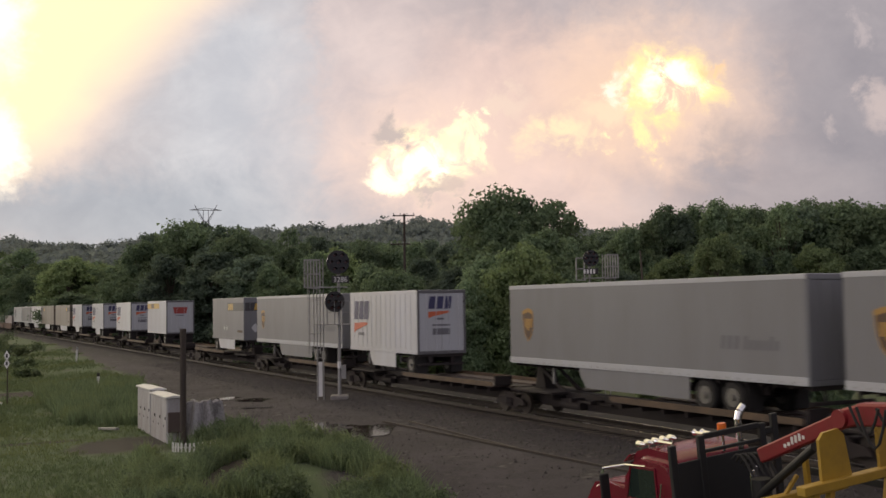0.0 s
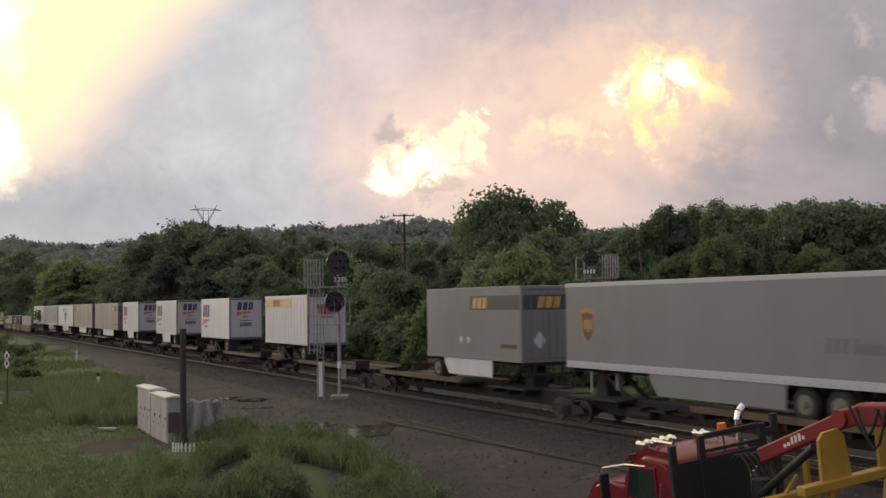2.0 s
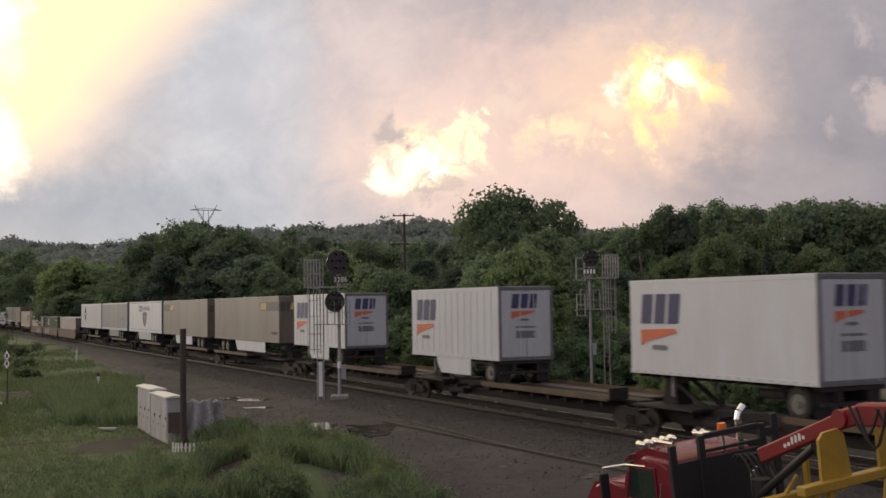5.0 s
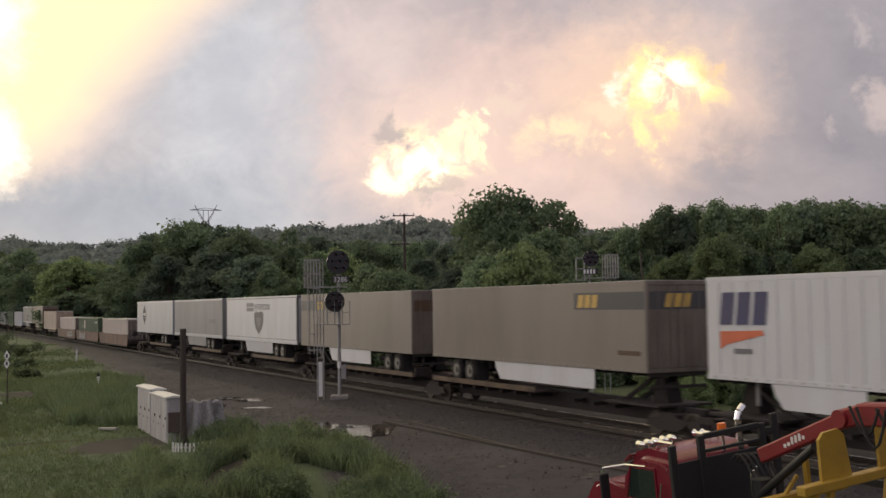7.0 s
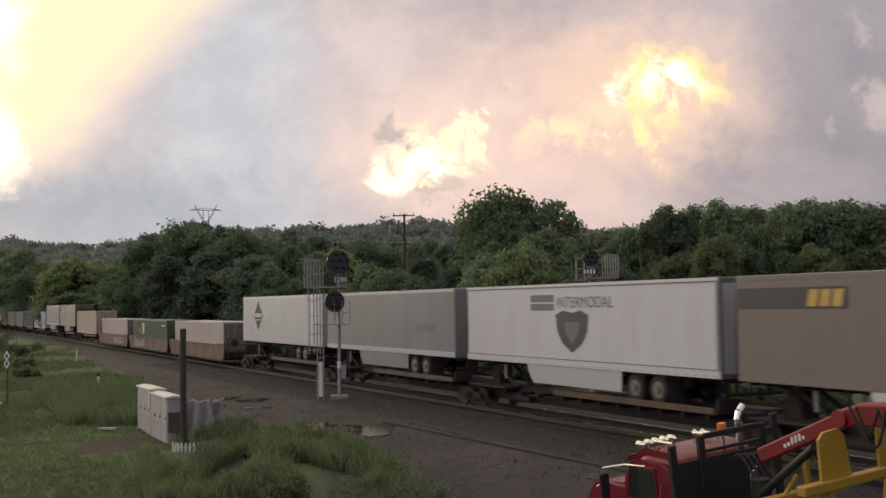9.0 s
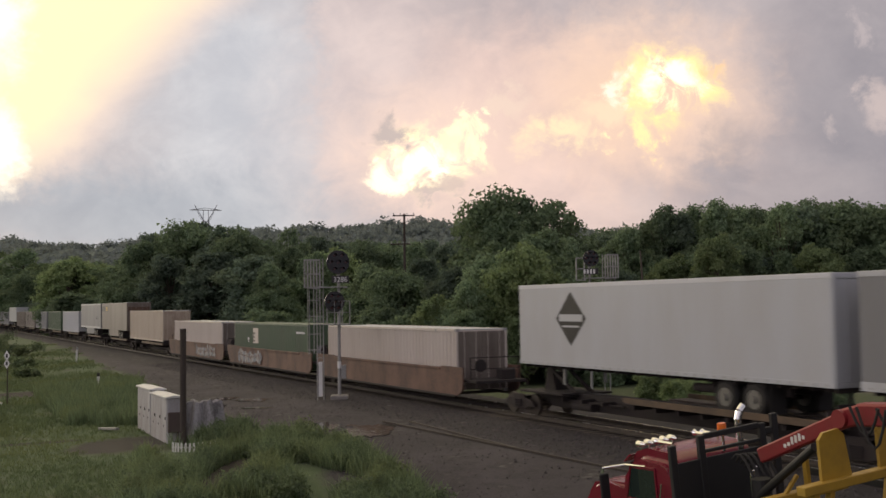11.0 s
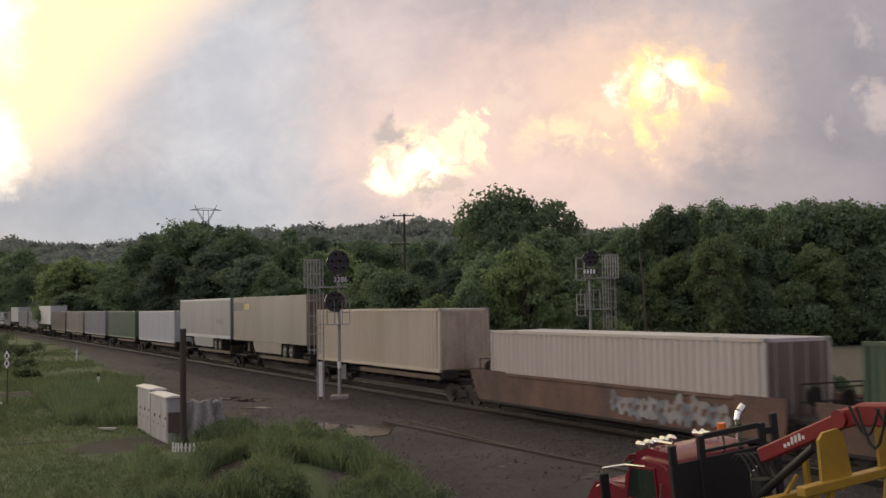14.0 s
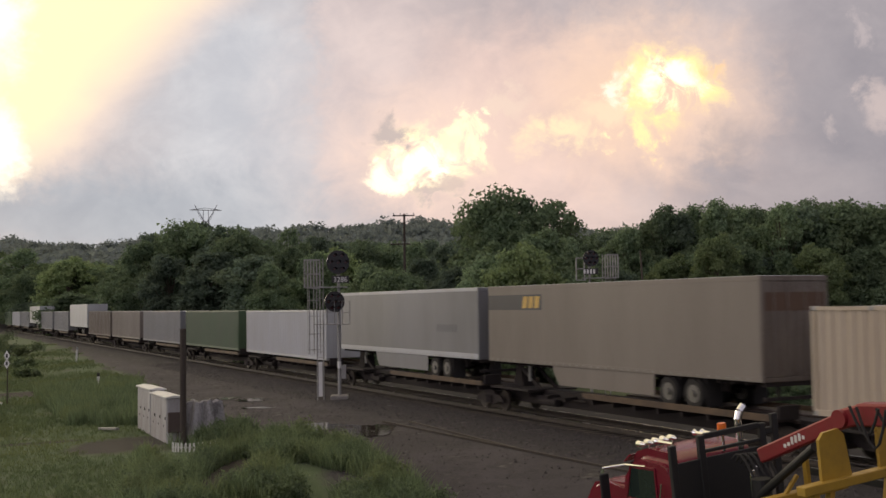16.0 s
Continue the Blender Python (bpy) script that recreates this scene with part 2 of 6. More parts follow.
def leaf_mat(name, colour, vary=0.3, warm=0.3, through_light=0.5, drift=0.3):
    """Leaves: colour varied leaf by leaf, in drifts and plant by plant; some light passes through them."""
    m = bpy.data.materials.new(name)
    m.use_nodes = True
    t = m.node_tree
    q = Graph(t)
    b = t.nodes["Principled BSDF"]
    r = q.add("ShaderNodeNewGeometry").outputs["Random Per Island"]
    at = q.add("ShaderNodeTexCoord").outputs["Object"]
    o = q.add("ShaderNodeObjectInfo").outputs["Random"]
    wide = q.noise(at, drift, 4.0)
    c = q.mix(r, tuple(v * (1 - vary) for v in colour), tuple(v * (1 + vary) for v in colour))
    c = q.mix(q.math("MULTIPLY", q.step(wide, 0.4, 0.7), warm), c, (colour[0] * 1.6, colour[1] * 1.3, colour[2] * 0.9))
    c = q.mix(1.0, c, q.mix(o, (0.75, 0.75, 0.75), (1.25, 1.25, 1.2)), "MULTIPLY")
    q.link(c, b.inputs["Base Color"])
    b.inputs["Roughness"].default_value = 0.75
    b.inputs["Specular IOR Level"].default_value = 0.2
    tr = q.add("ShaderNodeBsdfTranslucent")
    q.link(c, tr.inputs["Color"])
    mixed = q.add("ShaderNodeMixShader", Fac=through_light)
    q.link(b.outputs[0], mixed.inputs[1]), q.link(tr.outputs[0], mixed.inputs[2])
    q.link(mixed.outputs[0], t.nodes["Material Output"].inputs["Surface"])
    return m


M["leaf"] = leaf_mat("leaf_green", (0.152, 0.215, 0.134))
M["leaf_dark"] = leaf_mat("leaf_dark_green", (0.142, 0.196, 0.148))
M["leaf_light"] = leaf_mat("leaf_light_green", (0.20, 0.27, 0.140))
# hill leaves paler and bluer: distance haze put into the colour
M["leaf_hazy"] = leaf_mat("leaf_hazy_green", (0.205, 0.245, 0.245), 0.15, 0.2)
M["grass"] = leaf_mat("grass_green", (0.116, 0.154, 0.080), 0.2, 0.5, drift=0.16)
M["weed"] = leaf_mat("weed_green", (0.135, 0.182, 0.105), 0.35, 0.4)


# ---- mesh helpers ----
def box(bm, x0, x1, y0, y1, z0, z1, bev=0.0, mx=None):
    v = [bm.verts.new((x, y, z)) for x, y, z in itertools.product((x0, x1), (y0, y1), (z0, z1))]
    fs = [bm.faces.new([v[i] for i in q]) for q in ((0, 1, 3, 2), (4, 6, 7, 5), (0, 4, 5, 1), (2, 3, 7, 6), (0, 2, 6, 4), (1, 5, 7, 3))]
    if bev:
        r = bmesh.ops.bevel(bm, geom=list({e for f in fs for e in f.edges}), offset=bev, segments=1, affect="EDGES")
        v = list({w for f in r["faces"] for w in f.verts} | {w for w in v if w.is_valid})
    if mx is not None:
        bmesh.ops.transform(bm, matrix=mx, verts=v)
    return bm


def tube(bm, a, b, r0, r1=None, seg=10):
    """A closed, tapered round bar from a to b."""
    a, b = Vector(a), Vector(b)
    r1 = r0 if r1 is None else r1
    turn = (b - a).to_track_quat("Z", "Y").to_matrix()
    rings = []
    for p, r in ((a, r0), (b, r1)):
        rings.append([bm.verts.new(p + turn @ Vector((r * math.cos(k * math.tau / seg), r * math.sin(k * math.tau / seg), 0))) for k in range(seg)])
    for k in range(seg):
        bm.faces.new((rings[0][k], rings[0][(k + 1) % seg], rings[1][(k + 1) % seg], rings[1][k]))
    bm.faces.new(rings[0][::-1]), bm.faces.new(rings[1])
    return bm


def sweep(bm, pts, r, seg=8):
    """A bent round bar through the points, as one skin."""
    rings = []
    for k, p in enumerate(pts):
        way = pts[min(k + 1, len(pts) - 1)] - pts[max(k - 1, 0)]
        turn = way.to_track_quat("Z", "Y").to_matrix()
        rings.append([bm.verts.new(p + turn @ Vector((r * math.cos(j * math.tau / seg), r * math.sin(j * math.tau / seg), 0))) for j in range(seg)])
    for a, b in zip(rings, rings[1:]):
        for j in range(seg):
            bm.faces.new((a[j], a[(j + 1) % seg], b[(j + 1) % seg], b[j]))
    bm.faces.new(rings[0][::-1]), bm.faces.new(rings[-1])
    return bm


def prism(bm, pts, y0, y1, axis="y"):
    """An outline in (x, z), or in (y, z) for axis x, drawn out from y0 to y1."""
    def at(p, d):
        return (p[0], d, p[1]) if axis == "y" else (d, p[0], p[1])
    a = [bm.verts.new(at(p, y0)) for p in pts]
    b = [bm.verts.new(at(p, y1)) for p in pts]
    n = len(pts)
    bm.faces.new(a), bm.faces.new(b[::-1])
    for k in range(n):
        bm.faces.new((a[k], b[k], b[(k + 1) % n], a[(k + 1) % n]))
    return bm


def to_mesh(name, bm, material):
    bmesh.ops.recalc_face_normals(bm, faces=bm.faces)
    me = bpy.data.meshes.new(name)
    bm.to_mesh(me)
    bm.free()
    me.materials.append(material)
    return me


def part(name, bm, material, parent=None, label=""):
    ob = new(name, bm if isinstance(bm, bpy.types.Mesh) else to_mesh(name, bm, material))
    if parent is not None:
        ob.parent = parent
    return tagged(ob, label)


def thing(name, m, label, category, group="", kind=""):
    ob = new(name)
    ob.matrix_world = m
    return tagged(ob, label, category, group, kind)


def B():
    return bmesh.new()

# ---- ground ----
def smooth(v, a, b):
    t = min(1.0, max(0.0, (v - a) / (b - a)))
    return t * t * (3 - 2 * t)


def ramp(v, pts):
    """Straight lines between (place, value) pairs."""
    for (a, p), (b, q) in zip(pts, pts[1:]):
        if v <= b:
            return p + (q - p) * max(0.0, (v - a)) / (b - a)
    return pts[-1][1]


def ground_z(x, y):
    s, u = su(x, y)
    z = ramp(u, [(-400, -0.6), (-40, -0.9), (-24, -1.0), (-14, -0.68), (-11, -0.5), (-9, -0.38), (-4.2, -0.32), (-2.3, -0.24), (4.9, -0.24), (6.8, -0.9), (16, -1.3), (60, -1.7)])
    # a low grassy bank along the line towards the far bend
    z += 0.55 * smooth(-s, 110, 230) * smooth(-u, 4.0, 12.0)
    # the strip where the truck stands leans away from the line
    k = smooth(s, 12, 20) * smooth(u, -16, -12.5) * (1 - smooth(u, -6.5, -5))
    z += k * (-0.95 + 0.096 * (u + 10) - z)
    # rough lawn
    if u < -9:
        z += 0.16 * noise.noise((x * 0.13, y * 0.13, 0.3)) * smooth(-u, 9, 13)
    # wooded hills all along the skyline
    d = math.hypot(x, y)
    a = math.degrees(math.atan2(x, max(y, 1.0)))
    if d > 260 and y > 0:
        top = ramp(a, [(-40, 29), (-23, 26), (-19.5, 22), (-16, 24), (-10, 29), (-6, 31), (-2, 34), (1, 34), (3, 28), (8, 26), (40, 28)])
        z += (top + 4 * noise.noise((x * 0.006, y * 0.006, 4.0))) * smooth(d, 260, 620)
    return z


def ground_mat():
    m = bpy.data.materials.new("yard_ground")
    m.use_nodes = True
    t = m.node_tree
    q = Graph(t)
    b = t.nodes["Principled BSDF"]
    at = q.add("ShaderNodeTexCoord").outputs["Object"]
    xyz = q.add("ShaderNodeSeparateXYZ")
    q.link(at, xyz.inputs[0])
    x, y = xyz.outputs[0], q.math("SUBTRACT", xyz.outputs[1], Y0)
    s = q.math("ADD", q.math("MULTIPLY", x, CS), q.math("MULTIPLY", y, SN))
    u = q.math("ADD", q.math("MULTIPLY", x, -SN), q.math("MULTIPLY", y, CS))
    wob = q.noise(at, 0.22, 4.0)
    wob2 = q.noise(at, 1.3, 4.0)
    w = q.math("MULTIPLY", q.math("SUBTRACT", wob, 0.5), 7.0)
    w = q.math("ADD", w, q.math("MULTIPLY", q.math("SUBTRACT", wob2, 0.5), 2.5))
    grit = q.noise(at, 9.0, 4.0, 0.7)
    stone = q.noise(at, 26.0, 2.0, 0.6)
    # gravel yard, darker ballast by the rails, grass away from both
    grey = q.mix(q.step(wob, 0.35, 0.65), (0.039, 0.0345, 0.0382), (0.055, 0.0490, 0.0540))
    grey = q.mix(q.math("MULTIPLY", q.step(wob2, 0.45, 0.65), 0.7), grey, (0.028, 0.0250, 0.0268))
    bal = q.step(u, -4.4, -2.6)
    grey = q.mix(bal, grey, (0.031, 0.0280, 0.0300))
    # rusty ballast under the cars, its colour darkened further for their shade
    rusty = q.math("SUBTRACT", 1.0, q.step(q.math("ABSOLUTE", q.math("SUBTRACT", u, 1.3)), 1.2, 2.3))
    grey = q.mix(q.math("MULTIPLY", rusty, 0.6), grey, (0.024, 0.0185, 0.0180))
    grey = q.mix(1.0, grey, q.mix(q.math("MULTIPLY_ADD", stone, 0.8, q.math("MULTIPLY", grit, 0.6)), (0.45, 0.45, 0.45), (1.5, 1.5, 1.5)), "MULTIPLY")
    green = q.mix(q.step(wob2, 0.3, 0.7), (0.070, 0.102, 0.050), (0.095, 0.132, 0.064))
    green = q.mix(q.math("MULTIPLY", q.step(wob, 0.52, 0.66), 0.6), green, (0.075, 0.064, 0.048))
    for px, py, ra, rb in ((-12.3, 41.2, 2.0, 2.6), (-25.3, 66.8, 3.4, 1.6), (-7.0, 35.0, 1.6, 4.0), (-16.5, 43.5, 2.2, 0.45)):
        da = q.math("DIVIDE", q.math("SUBTRACT", x, px), ra)
        db = q.math("DIVIDE", q.math("SUBTRACT", y, py - Y0), rb)
        d = q.math("ADD", q.math("ADD", q.math("MULTIPLY", da, da), q.math("MULTIPLY", db, db)), q.math("MULTIPLY", w, 0.25))
        green = q.mix(q.math("MULTIPLY", q.math("SUBTRACT", 1.0, q.step(d, 0.5, 1.15)), 0.9), green, (0.040, 0.031, 0.030))
    edge = q.math("SUBTRACT", q.math("MULTIPLY_ADD", s, -0.062, -9.9), 0.0)
    edge = q.math("MINIMUM", q.math("MAXIMUM", edge, -11.6), -3.4)
    lawn = q.math("SUBTRACT", 1.0, q.step(q.math("SUBTRACT", q.math("ADD", u, q.math("MULTIPLY", w, 0.55)), edge), -0.7, 0.7))
    c = q.mix(lawn, grey, green)
    # beyond the line: weeds, then a mown field and woodland floor
    beyond = q.step(q.math("ADD", u, w), 7.0, 10.0)
    field = q.mix(q.step(wob2, 0.3, 0.7), (0.100, 0.092, 0.076), (0.128, 0.116, 0.095))
    strip = q.math("MULTIPLY", q.step(u, 30.0, 33.0), q.math("SUBTRACT", 1.0, q.step(q.math("ADD", xyz.outputs[1], w), 142.0, 150.0)))
    c = q.mix(beyond, c, q.mix(strip, (0.07, 0.088, 0.04), field))
    q.link(c, b.inputs["Base Color"])
    wet = q.math("MULTIPLY", q.step(wob2, 0.58, 0.7), q.math("SUBTRACT", 1.0, lawn))
    q.link(q.math("MULTIPLY_ADD", wet, -0.35, 0.92), b.inputs["Roughness"])
    b.inputs["Specular IOR Level"].default_value = 0.3
    n = q.add("ShaderNodeBump", Strength=0.7, Distance=0.05)
    q.link(q.math("MULTIPLY_ADD", stone, 0.6, grit), n.inputs["Height"])
    q.link(n.outputs[0], b.inputs["Normal"])
    return m


def steps(*bits):
    out = []
    for a, b, d in bits:
        out += list(np.arange(a, b, d))
    return out + [bits[-1][1]]


def build_ground():
    xs = steps((-2400, -600, 300), (-600, -120, 30), (-120, -40, 5), (-40, 20, 0.8), (20, 60, 4), (60, 600, 30), (600, 2400, 300))
    ys = steps((-1500, -60, 240), (-60, 20, 8), (20, 75, 0.7), (75, 140, 2.5), (140, 260, 8), (260, 900, 25), (900, 2600, 240))
    verts = [(x, y, ground_z(x, y)) for y in ys for x in xs]
    w = len(xs)
    faces = [(j * w + i, j * w + i + 1, (j + 1) * w + i + 1, (j + 1) * w + i) for j in range(len(ys) - 1) for i in range(w - 1)]
    me = bpy.data.meshes.new("ground")
    me.from_pydata(verts, [], faces)
    me.polygons.foreach_set("use_smooth", [True] * len(faces))
    me.materials.append(ground_mat())
    tagged(new("ground", me), "gravel rail yard with wet patches and rough green lawn", "ground", kind="structure")


build_ground()


# ---- the line ----
def rail_bm(u, z, s0, s1, head=False):
    bm = B()
    x0, x1 = s0, s1
    if head:
        return box(bm, x0, x1, u - 0.03, u + 0.03, z + 0.001, z + 0.006)
    pr = [(-0.07, -0.16), (0.07, -0.16), (0.07, -0.14), (0.012, -0.12), (0.012, -0.04), (0.036, -0.03), (0.036, 0.0), (-0.036, 0.0), (-0.036, -0.03), (-0.012, -0.04), (-0.012, -0.12), (-0.07, -0.14)]
    return prism(bm, [(u + a, z + b) for a, b in pr], x0, x1, axis="x")


def build_line():
    line = thing("railway_track", on_track(0), "polished steel rails on dark ballast with buried ties", "track", kind="structure")
    for side in (-0.7525, 0.7525):
        r = part("rail", rail_bm(side, 0.0, -720, 140), M["rail"], line)
        part("rail_head", rail_bm(side, 0.0, -720, 140, True), M["shine"], r, "polished rail head")
    me = to_mesh("tie", box(B(), -0.11, 0.11, -1.3, 1.3, -0.36, -0.225, 0.012), M["tie"])
    for k in range(150):
        ob = part("tie", me, None, line)
        ob.location.x = -46 + k * 0.53
    # two old rails running together, half sunk in the gravel
    stub = thing("old_rails", on_track(0, 0, 0.0), "two old rusty rails half sunk into gravel", "rail", kind="structure")
    for (s0, u0), (s1, u1) in (((3.3, -4.5), (30.0, -3.55)), ((3.9, -3.6), (14.0, -4.13))):
        r = part("rail", rail_bm(0.0, 0.0, 0.0, math.hypot(s1 - s0, u1 - u0)), M["rail"], stub, "rusty old rail")
        r.location, r.rotation_euler = (s0, u0, -0.235), (0, 0, math.atan2(u1 - u0, s1 - s0))


build_line()


# ---- rail cars ----
TRAIN = []


def moving(ob, s, z=0.0, u=MID, turn=0.0):
    TRAIN.append((ob, s, z, u, turn))
    return ob


def bogie(parent, x):
    bm = B()
    for y in (-1.02, 0.94):
        prism(bm, [(x - 1.15, 0.36), (x - 0.95, 0.60), (x - 0.45, 0.66), (x - 0.3, 0.82), (x + 0.3, 0.82), (x + 0.45, 0.66), (x + 0.95, 0.60), (x + 1.15, 0.36), (x + 0.8, 0.36), (x + 0.45, 0.24), (x - 0.45, 0.24), (x - 0.8, 0.36)], y, y + 0.08)
    box(bm, x - 0.22, x + 0.22, -0.95, 0.95, 0.45, 0.75, 0.03)
    for k in (-0.16, 0.0, 0.16):
        tube(bm, (x + k, -1.06, 0.30), (x + k, -1.06, 0.62), 0.06, seg=8)
    t = part("bogie", bm, M["frame"], parent, "grimy cast steel bogie")
    for k in (-0.86, 0.86):
        bm = B()
        for y in (-0.80, 0.68):
            tube(bm, (0, y, 0), (0, y + 0.12, 0), 0.42, seg=20)
        tube(bm, (0, -1.0, 0), (0, 1.0, 0), 0.08, seg=8)
        part("wheelset", bm, M["rail"], t).location = (x + k, 0, 0.42)


SPINES = {}


def spine_car(s, length=17.3, first=False, last=False, back=False, hitch=1.2):
    """One platform of an articulated spine car: a centre beam, a hitch by the nose, a wide wheel deck ahead of it."""
    key = (round(length, 1), first, last, back, hitch)
    turn = 180.0 if back else 0.0
    at = s + length if back else s
    if key in SPINES:
        return moving(copy_thing(SPINES[key], on_track(at, turn=turn)), at, turn=turn)
    car = thing("spine_car", on_track(at, turn=turn), "rusty brown articulated spine car with wheel deck", "rail car", "cars of the train")
    SPINES[key] = car
    n = length
    bm = prism(B(), [(0.2, 0.75), (1.6, 0.40), (n - 1.6, 0.40), (n - 0.2, 0.75), (n - 0.2, 1.0), (0.2, 1.0)], -0.36, 0.36)
    part("centre_beam", bm, M["frame"], car)
    d0 = 7.6
    bm = B()
    for y0, y1 in ((-1.38, -0.52), (0.52, 1.38)):
        box(bm, d0, n - 0.7, y0, y1, 0.98, 1.05, 0.01)
    box(bm, d0, n - 0.7, -0.52, 0.52, 0.90, 0.985)
    part("deck", bm, M["deck"], car)
    for y in (-1.42, 1.37):
        part("side_sill", prism(B(), [(d0, 1.05), (d0 + 0.5, 1.0), (n - 1.4, 1.0), (n - 0.7, 1.03), (n - 0.7, 1.20), (d0, 1.20)], y, y + 0.05), M["sill"], car, "chipped yellow-brown side sill")
    me = to_mesh("cross_bearer", box(B(), -0.05, 0.05, -1.36, 1.36, 0.80, 0.98), M["frame"])
    for k in range(8):
        part("cross_bearer", me, None, car).location.x = d0 + 0.5 + k * (n - d0 - 1.6) / 7
    for x in (hitch,):
        bm = B()
        prism(bm, [(x - 0.35, 1.0), (x + 0.45, 1.0), (x + 0.2, 2.05), (x - 0.1, 2.05)], -0.32, -0.22)
        prism(bm, [(x - 0.35, 1.0), (x + 0.45, 1.0), (x + 0.2, 2.05), (x - 0.1, 2.05)], 0.22, 0.32)
        box(bm, x - 0.25, x + 0.35, -0.45, 0.45, 2.0, 2.1, 0.02)
        box(bm, x - 0.3, x + 0.4, -0.24, 0.24, 1.0, 1.7, 0.02)
        for y in (-0.42, 0.34):
            prism(bm, [(x + 0.1, 1.9), (x + 0.35, 1.9), (x + 2.1, 1.0), (x + 1.75, 1.0)], y, y + 0.08)
        box(bm, x - 0.9, x + 2.2, -1.15, 1.15, 0.94, 1.02, 0.01)
        part("hitch", bm, M["frame"], car)
    bm = B()
    for k in range(3):
        box(bm, 3.0 + k * 1.3, 3.12 + k * 1.3, -0.95, 0.95, 0.72, 0.86)
    tube(bm, (2.6, -0.62, 0.74), (6.6, -0.62, 0.74), 0.05)
    tube(bm, (3.4, -0.60, 0.58), (4.7, -0.60, 0.58), 0.17, seg=12)
    part("brake_gear", bm, M["frame"], car)
    bogie(car, n if back else 0.0)
    if last:
        bogie(car, 0.0 if back else n)
    for x in ([-0.2 if back else n + 0.2] if last else []) + ([-0.3] if first else []):
        bm = box(B(), x - 0.6, x + 0.6, -0.14, 0.14, 0.68, 0.92, 0.03)
        part("coupler", bm, M["frame"], car)
    bm = box(B(), n - 0.72, n - 0.6, -1.3, -0.5, 1.05, 1.45, 0.01)
    part("end_stop", bm, M["frame"], car)
    return moving(car, at, turn=turn)


def well_car(s, label, tags):
    """A well unit: deep side plates with top chord, sloping ends, bogies at each end; the container sits low between them."""
    car = thing("well_car", on_track(s), label, "rail car", "cars of the train")
    n = 18.9
    for y in (-1.45, 1.38):
        bm = prism(B(), [(-0.2, 1.45), (0.5, 0.42), (n - 1.0, 0.42), (n - 0.55, 0.7), (n - 0.45, 1.55), (n - 0.45, 1.68), (n - 2.6, 1.68), (n - 2.75, 1.58), (2.75, 1.58), (2.6, 1.68), (-0.2, 1.68)], y, y + 0.07)
        part("side_plate", bm, M["rust"], car, "rust-brown side plate")
        bm = box(B(), 2.7, n - 2.7, y - 0.05, y + 0.12, 1.52, 1.62, 0.01)
        part("top_chord", bm, M["rust"], car)
        bm = box(B(), 0.7, n - 1.2, y - 0.04, y + 0.11, 0.36, 0.46, 0.01)
        part("bottom_chord", bm, M["frame"], car)
    bm = B()
    for k in range(6):
        x = 2.2 + k * (n - 4.4) / 5
        box(bm, x - 0.12, x + 0.12, -1.38, 1.38, 0.38, 0.5)
    part("floor_bearers", bm, M["frame"], car)
    for x0, x1 in ((-0.4, 1.25), (n - 1.25, n + 0.4)):
        part("end_platform", box(B(), x0, x1, -1.25, 1.25, 1.02, 1.14, 0.01), M["frame"], car)
    for x in (0.2, n - 0.2):
        bm = B()
        for y in (-1.2, 1.2):
            tube(bm, (x, y, 1.12), (x, y, 2.1), 0.025, seg=6)
        tube(bm, (x, -1.2, 2.1), (x, 1.2, 2.1), 0.025, seg=6)
        tube(bm, (x, -1.2, 1.6), (x, 1.2, 1.6), 0.025, seg=6)
        part("hand_rail", bm, M["frame"], car)
        part("hand_brake", tube(B(), (x - 0.03, -0.7, 1.75), (x + 0.03, -0.7, 1.75), 0.28, seg=14), M["frame"], car)
        part("end_gear", box(B(), x - 0.3, x + 0.3, 0.2, 0.9, 1.12, 1.6, 0.05), M["frame"], car)
    bogie(car, -0.1)
    for k, (x, z, w, h, bends) in enumerate(tags):
        # sprayed bubble shapes, lapping over one another
        y = -1.503 - 0.0012 * (k % 5)
        rim = []
        for i in range(18):
            t = i * math.tau / 18
            f = 1 + 0.75 * noise.noise((math.cos(t) * 1.4, math.sin(t) * 1.4, bends + k * 1.7))
            rim.append((x + 0.5 * w * f * math.cos(t), z + 0.5 * h * (1 + f * math.sin(t))))
        part("painted_bubble", prism(B(), rim, y, y + 0.001), M["spray" if k % 3 else "spray_blue"], car, "pale sprayed graffiti bubble")
        gap = [(x + (px - x) * 0.45 + 0.05, z + 0.5 * h + (pz - z - 0.5 * h) * 0.38) for px, pz in rim[2:13]]
        part("painted_gap", prism(B(), gap, y - 0.0022, y - 0.0012), M["rust"], car)
    return moving(car, s)


M["stained"] = surface("rust_stained_cream", (0.46, 0.385, 0.30), 0.6, dirt=(0.15, 0.075, 0.045), amount=0.8, scale=0.8, streak=0.5, bump=0.08)
M["spray_blue"] = surface("blue_grey_spray_paint", (0.20, 0.225, 0.26), 0.7, dirt=(0.10, 0.08, 0.07), amount=0.7, scale=3.0)
M["spray"] = surface("pale_spray_paint", (0.33, 0.34, 0.35), 0.7, dirt=(0.16, 0.11, 0.08), amount=0.7, scale=3.0)


# ---- trailers ----
def flat(name, shapes, material, parent, x, z, y=-1.304, face="side", label=""):
    """Print on the near side (outlines in x, z) or on the end doors (outlines in y, z)."""
    bm = B()
    for pts in shapes:
        if face == "side":
            prism(bm, [(x + a, z + b) for a, b in pts], y, y + 0.003)
        else:
            prism(bm, [(x + a, z + b) for a, b in pts], y, y + 0.003, axis="x")
    return part(name, bm, material, parent, label)


def rect(a, b, c, d, lean=0.0):
    return [(a, b), (c, b), (c + lean, d), (a + lean, d)]


